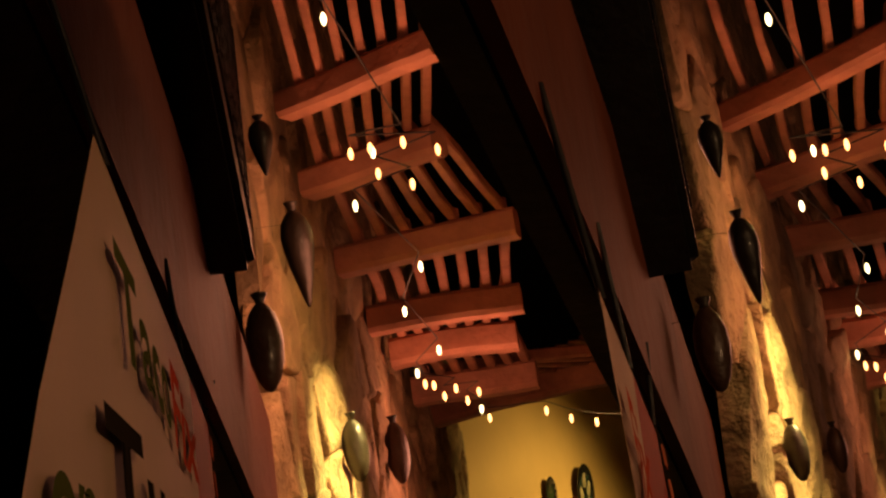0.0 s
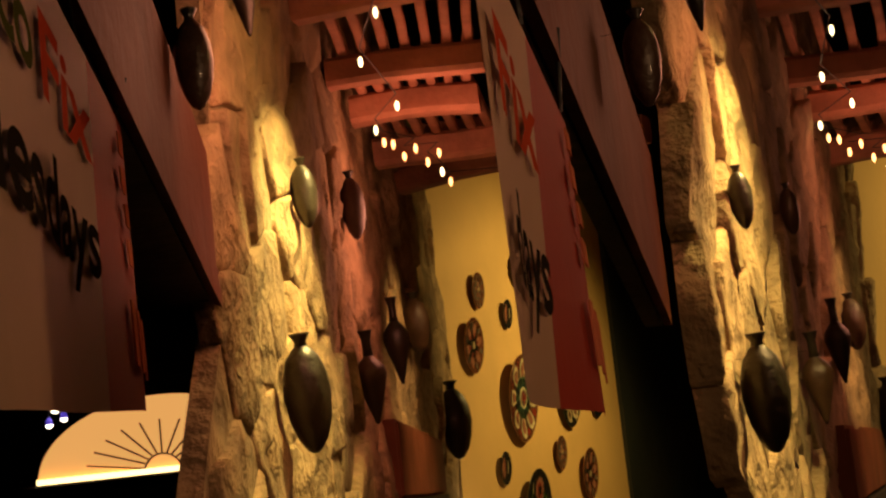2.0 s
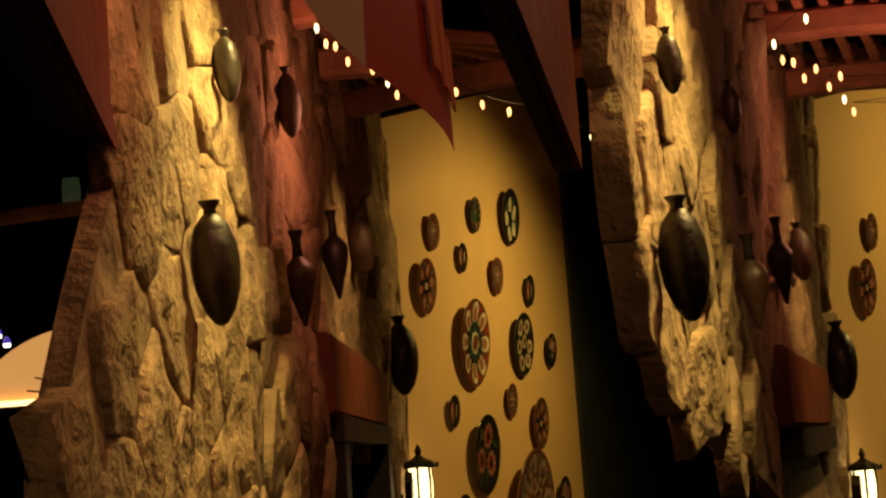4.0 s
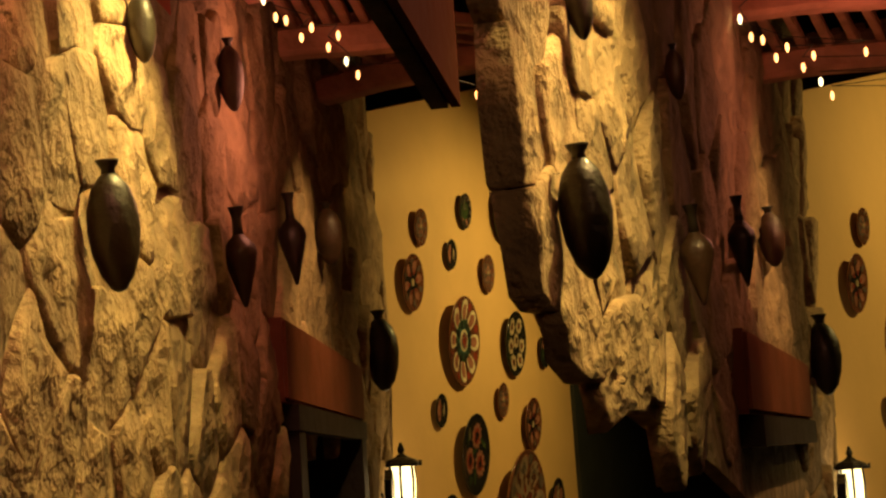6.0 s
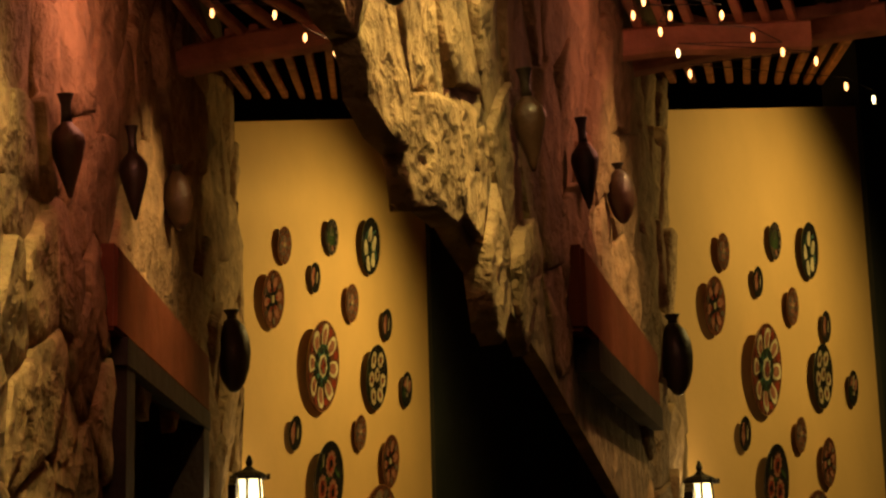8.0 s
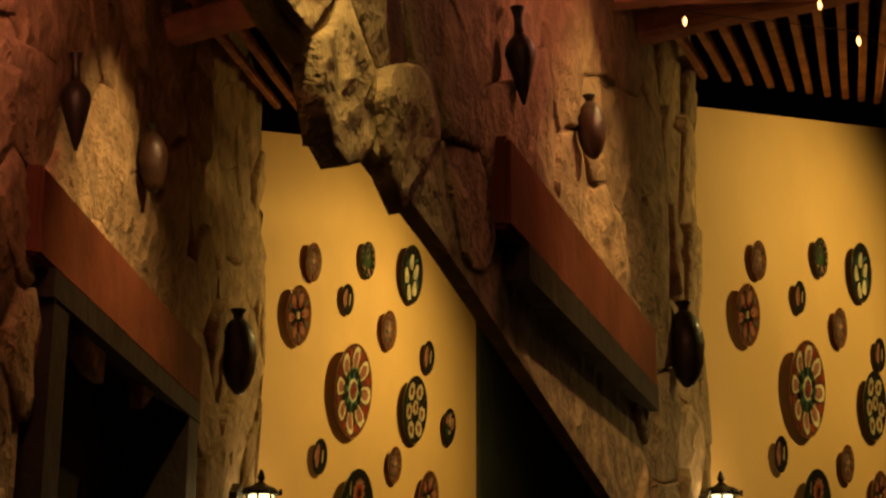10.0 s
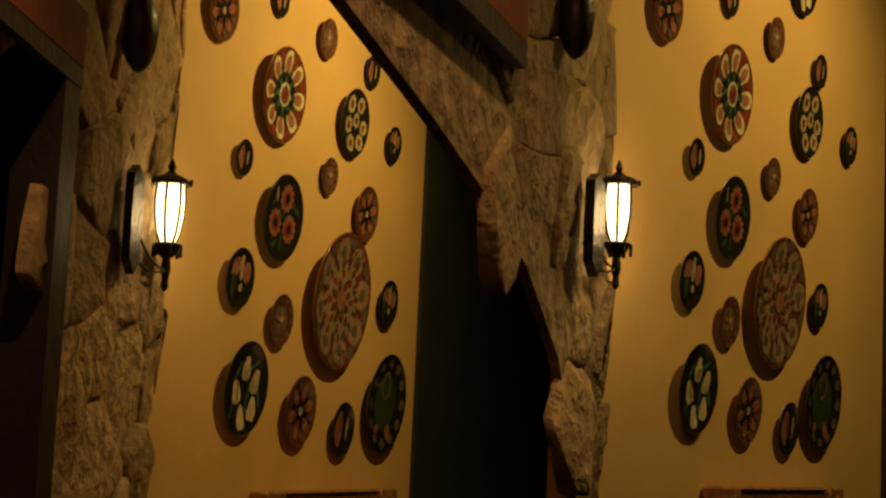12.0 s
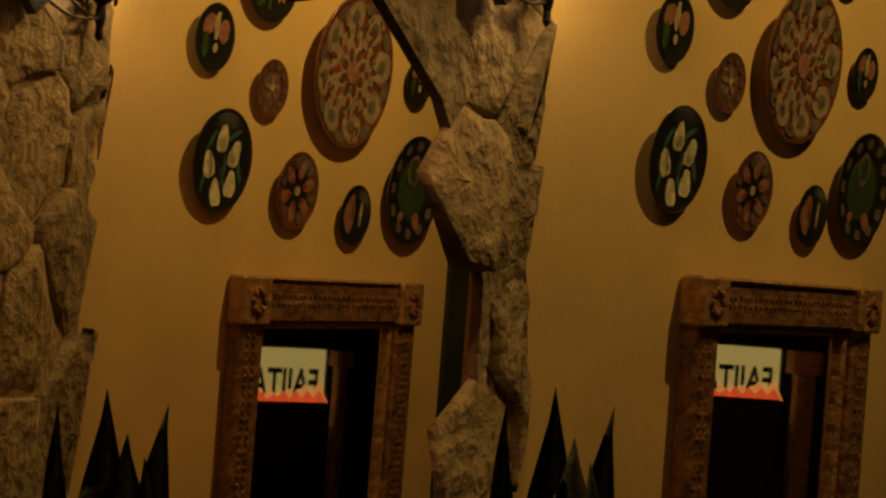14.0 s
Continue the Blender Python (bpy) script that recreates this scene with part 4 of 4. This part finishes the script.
def lit_lunette(bay):
    x, y, z, w, h = bay["lunette"]
    t = thing("wall_lunette", (x, y, z), "half-round plaster lunette with sunburst bars above a light strip", "lunette")
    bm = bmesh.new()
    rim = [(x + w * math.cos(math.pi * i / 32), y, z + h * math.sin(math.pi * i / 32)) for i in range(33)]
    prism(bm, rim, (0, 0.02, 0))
    part("pane", bm, LUNETTE_WASH, t, "plaster with the strip's warm light put in as glow")
    k = h / 0.155
    for i in range(1, 12):
        a = math.pi * i / 12
        bm = bmesh.new()
        bar(bm, (x + 0.16 * w * math.cos(a), y - 0.004 * k, z + 0.16 * h * 1.6 * math.sin(a)), (x + 0.62 * w * math.cos(a), y - 0.004 * k, z + 0.68 * h * math.sin(a)), 0.0035 * k, 0.0035 * k, up=(0, 1, 0))
        part("sunburst_bar", bm, DARKWOOD, t)
    bm = bmesh.new()
    tube(bm, [Vector((x + 0.15 * w * math.cos(math.pi * i / 12), y - 0.004 * k, z + 0.24 * h * math.sin(math.pi * i / 12))) for i in range(13)], 0.002 * k)
    part("hub", bm, DARKWOOD, t)
    bm = bmesh.new()
    bar(bm, (x - w, y - 0.008 * k, z + 0.004 * k), (x + w, y - 0.008 * k, z + 0.004 * k), 0.006 * k, 0.011 * k)
    part("light_strip", bm, STRIP, t, "bright light strip along the sill")
    bm = bmesh.new()
    bar(bm, (x - w * 1.1, y - 0.012 * k, z - 0.012 * k), (x + w * 1.1, y - 0.012 * k, z - 0.012 * k), 0.03 * k, 0.018 * k)
    part("sill", bm, DARKWOOD, t)
    # timber, hanging lamps and bottle above it
    a, b = map(Vector, bay["timber"])
    t = thing("rear_beam", a, "pale reddish timber in the dark room beyond", "beam")
    e = (b - a).length
    part("timber", bar(bmesh.new(), a - (b - a) * 0.6, b, 0.06, 0.16 * e, wob=0.004, seg=6), BEAMWOOD, t)
    gx, gy, gz = bay["glass"]
    s = e * 0.115
    gz = a.lerp(b, 0.5).z + 0.08 * e + 1.2 * s
    t = thing("green_bottle", (gx, gy, gz - 1.2 * s), "green glass bottle with an added dim glow, on the timber", "bottle")
    part("body", lathe(bmesh.new(), [(s, -1.2 * s), (s * 1.05, 0), (s * .95, 1.2 * s), (s * .5, 2.0 * s), (s * .3, 2.3 * s)], Matrix.Translation((gx, gy, gz)), 18), GREENGLOW, t, smooth=True)
    lx, ly, lz = bay["spots"]
    for dx, dz in ((-0.10, 0.045), (0.02, 0.0), (0.07, -0.055), (-0.02, -0.085)):
        q = e / 0.27
        p = Vector((lx + dx * q * 0.6, ly, lz + dz * q * 0.6))
        t = thing("hanging_lamp", p, "small hanging lamp with blue glass shade", "lamp", "hanging lamps")
        r = 0.014 * q
        part("shade", lathe(bmesh.new(), [(r * 1.0, 0.4 * r), (r * .8, 1.4 * r), (r * .3, 2.2 * r)], Matrix.Translation(p), 14), BLUEGLASS, t, "blue glass shade", smooth=True)
        part("cord", bar(bmesh.new(), p + Vector((0, 0, 2 * r)), (p.x, p.y, 4.2), 0.003, 0.003, up=(0, 1, 0)), BLACK, t)
        part("bulb", lathe(bmesh.new(), [(r * .3, -.6 * r), (r * .95, -.2 * r), (r * .9, .35 * r)], Matrix.Translation(p), 12), WHITELAMP, t, smooth=True)


def lit_menu_sign(a, b, z0, z1):
    """A lit sign across the room, which the mirror shows."""
    w = Wall(a, b)
    t = thing("lit_menu_sign", w.at(0, 0, 0), "lit yellow sign with dark letters and printed flames", "sign")
    bm = bmesh.new()
    prism(bm, [w.at(0, 0, z0), w.at(w.length, 0, z0), w.at(w.length, 0, z1), w.at(0, 0, z1)], -w.n * 0.03)
    part("panel", bm, SIGNLIT, t)
    h = z1 - z0
    bm = lettering("FAJITAS", 1.0, lambda x, y: w.at(w.length * (0.03 + 0.40 * x), 0.004, z0 + h * (0.40 + 0.5 * y)))
    part("lettering", bm, INKD, t)
    rng = random.Random(8)
    for mtl, hh, n in ((FLAMEPALE, 0.26, 13), (FLAME, 0.17, 17)):
        bm = bmesh.new()
        for i in range(n):
            c = w.length * (i + .5) / n
            q = w.length / n * 0.8
            prism(bm, [w.at(c - q, 0.005, z0 + 0.32 * h), w.at(c + q, 0.005, z0 + 0.32 * h), w.at(c + rng.uniform(-.3, .3) * q, 0.005, z0 + h * (0.34 + hh * rng.uniform(0.5, 1)))], w.n * (0.002 if mtl is FLAME else 0.001))
        part("flame_print", bm, mtl, t)
    bm = bmesh.new()
    prism(bm, [w.at(0, 0.006, 0), w.at(w.length, 0.006, 0), w.at(w.length, 0.006, z0 + 0.33 * h), w.at(0, 0.006, z0 + 0.33 * h)], w.n * 0.012)
    part("stand", bm, DARKWOOD, t, "dark stand under the sign")
    c = thing("carved_column", w.at(-0.06, 0, 0), "carved pale column with a square capital beside the sign", "column")
    part("shaft", bar(bmesh.new(), w.at(-0.06, 0.02, 0), w.at(-0.06, 0.02, z1 - 0.06), 0.05, 0.05, up=(0, 1, 0), seg=24, wob=0.004), GILTLIGHT, c)
    e = thing("door_edge", w.at(-0.42, 0, 0), "pale painted door edge standing in the dark", "door")
    part("edge_board", bar(bmesh.new(), w.at(-0.42, 0.02, 0), w.at(-0.42, 0.02, z1 + 0.1), 0.02, 0.03, up=(0, 1, 0)), CANVAS, e)
    part("capital", bar(bmesh.new(), w.at(-0.06, 0.02, z1 - 0.06), w.at(-0.06, 0.02, z1), 0.08, 0.08, up=(0, 1, 0)), BEAMWOOD, c)


# ---------------------------------------------------------------- lamps
LANTERN_W = 0.7


def spot(name, place, target, watts, color, degrees, blend, size):
    l = bpy.data.lights.new(name, "SPOT")
    l.energy, l.color, l.spot_size, l.spot_blend, l.shadow_soft_size = watts, color, radians(degrees), blend, size
    ob = new(name, l)
    ob.matrix_world = look(place, target)


for k, (bay, plates, jars, bulbs) in enumerate(zip(BAYS, (PLATES_A, PLATES_B), (JARS_A, JARS_B), (BULBS_A, BULBS_B))):
    stones = stone_wall(k, bay)
    plaster = plaster_wall(k, bay)
    roof_timbers(k, bay, bulbs)
    for (x, y, z0, z1), shape, label in zip(jars, SHAPES, JAR_LABELS):
        jar(stones, x, y, z0, z1, shape, label)
    lintel(stones, bay)
    if k == 0:
        opening(stones, bay)
    lantern(stones, bay)
    for (s, z, r), kind in zip(plates, KINDS):
        plate(plaster, s + bay["shift"], z, r, kind, WORDS[kind])
    mirror(plaster, bay)
    plant(plaster, bay)
    banner(bay)
    entrance_beam(bay)
    loudspeaker(bay)
    lit_lunette(bay)
    # picture lamps under the roof: two graze the stones, one lights the plates
    c = 1.0 if k == 0 else 0.85
    near = (0.46, 0.30)[k]
    spot("wall_spot", stones.at(near + 0.02, 0.15, bay["top"] - 0.02), stones.at(near + 0.06, 0.0, 1.6), 17.0 * c, (1.0, 0.72, 0.22), 98, 0.7, 0.012)
    # weak wide fill without a fitting, added to lift the upper stones
    spot("wall_spot", stones.at(near - 0.1, 0.2, bay["top"] - 0.01), stones.at(near - 0.05, 0.0, 1.85), 1.5 * c, (1.0, 0.58, 0.17), 140, 1.0, 0.02)
    spot("wall_spot", stones.at(near + 0.95, 0.28, bay["top"] + 0.06), stones.at(near + 1.1, 0.05, 1.8), 13.0 * c, (1.0, 0.58, 0.2), 84, 0.9, 0.012)
    spot("plate_spot", plaster.at(0.62, 0.72, 2.66), plaster.at(0.45, 0.0, 1.75), 40.0 * c, (1.0, 0.66, 0.19), 122, 1.0, 0.03)
    glowl = bpy.data.lights.new("string_glow", "POINT")
    glowl.energy, glowl.color, glowl.shadow_soft_size = 1.3 * c, (1.0, 0.33, 0.19), 0.06
    ob = new("string_glow", glowl)
    b = bay["beams"]
    ob.location = (b[4][1][0] - 0.05, b[4][1][1] - 0.1, bay["top"] - 0.13)
    glowl2 = bpy.data.lights.new("string_glow", "POINT")
    glowl2.energy, glowl2.color, glowl2.shadow_soft_size = 0.9 * c, (1.0, 0.34, 0.18), 0.06
    ob = new("string_glow", glowl2)
    ob.location = (b[0][1][0] - 0.03, b[0][1][1], bay["top"] - 0.14)
lit_menu_sign((2.5, 5.12), (2.62, 4.30), 0.64, 0.95)
lit_menu_sign((2.5, 3.40), (2.54, 2.84), 0.98, 1.18)
# two unseen fill lamps, added: one brightens the banner, one the room
spot("banner_fill", (0.5, -1.05, 2.15), (-0.38, -0.3, 1.98), 12.0, (1.0, 0.54, 0.25), 48, 0.8, 0.05)
room = bpy.data.lights.new("room_fill", "AREA")
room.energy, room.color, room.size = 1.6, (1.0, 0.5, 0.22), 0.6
room_ob = new("room_fill", room)
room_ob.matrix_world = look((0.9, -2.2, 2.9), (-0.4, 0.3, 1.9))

# ---------------------------------------------------------------- the stones, one by one
for base, wall, rng, cells, lim in STONES:
    for s, z, r, poly in cells:
        bm = stone_mesh(rng, wall, s, z, r, poly, lim)
        part("stone", bm, STONE, base, smooth=True)
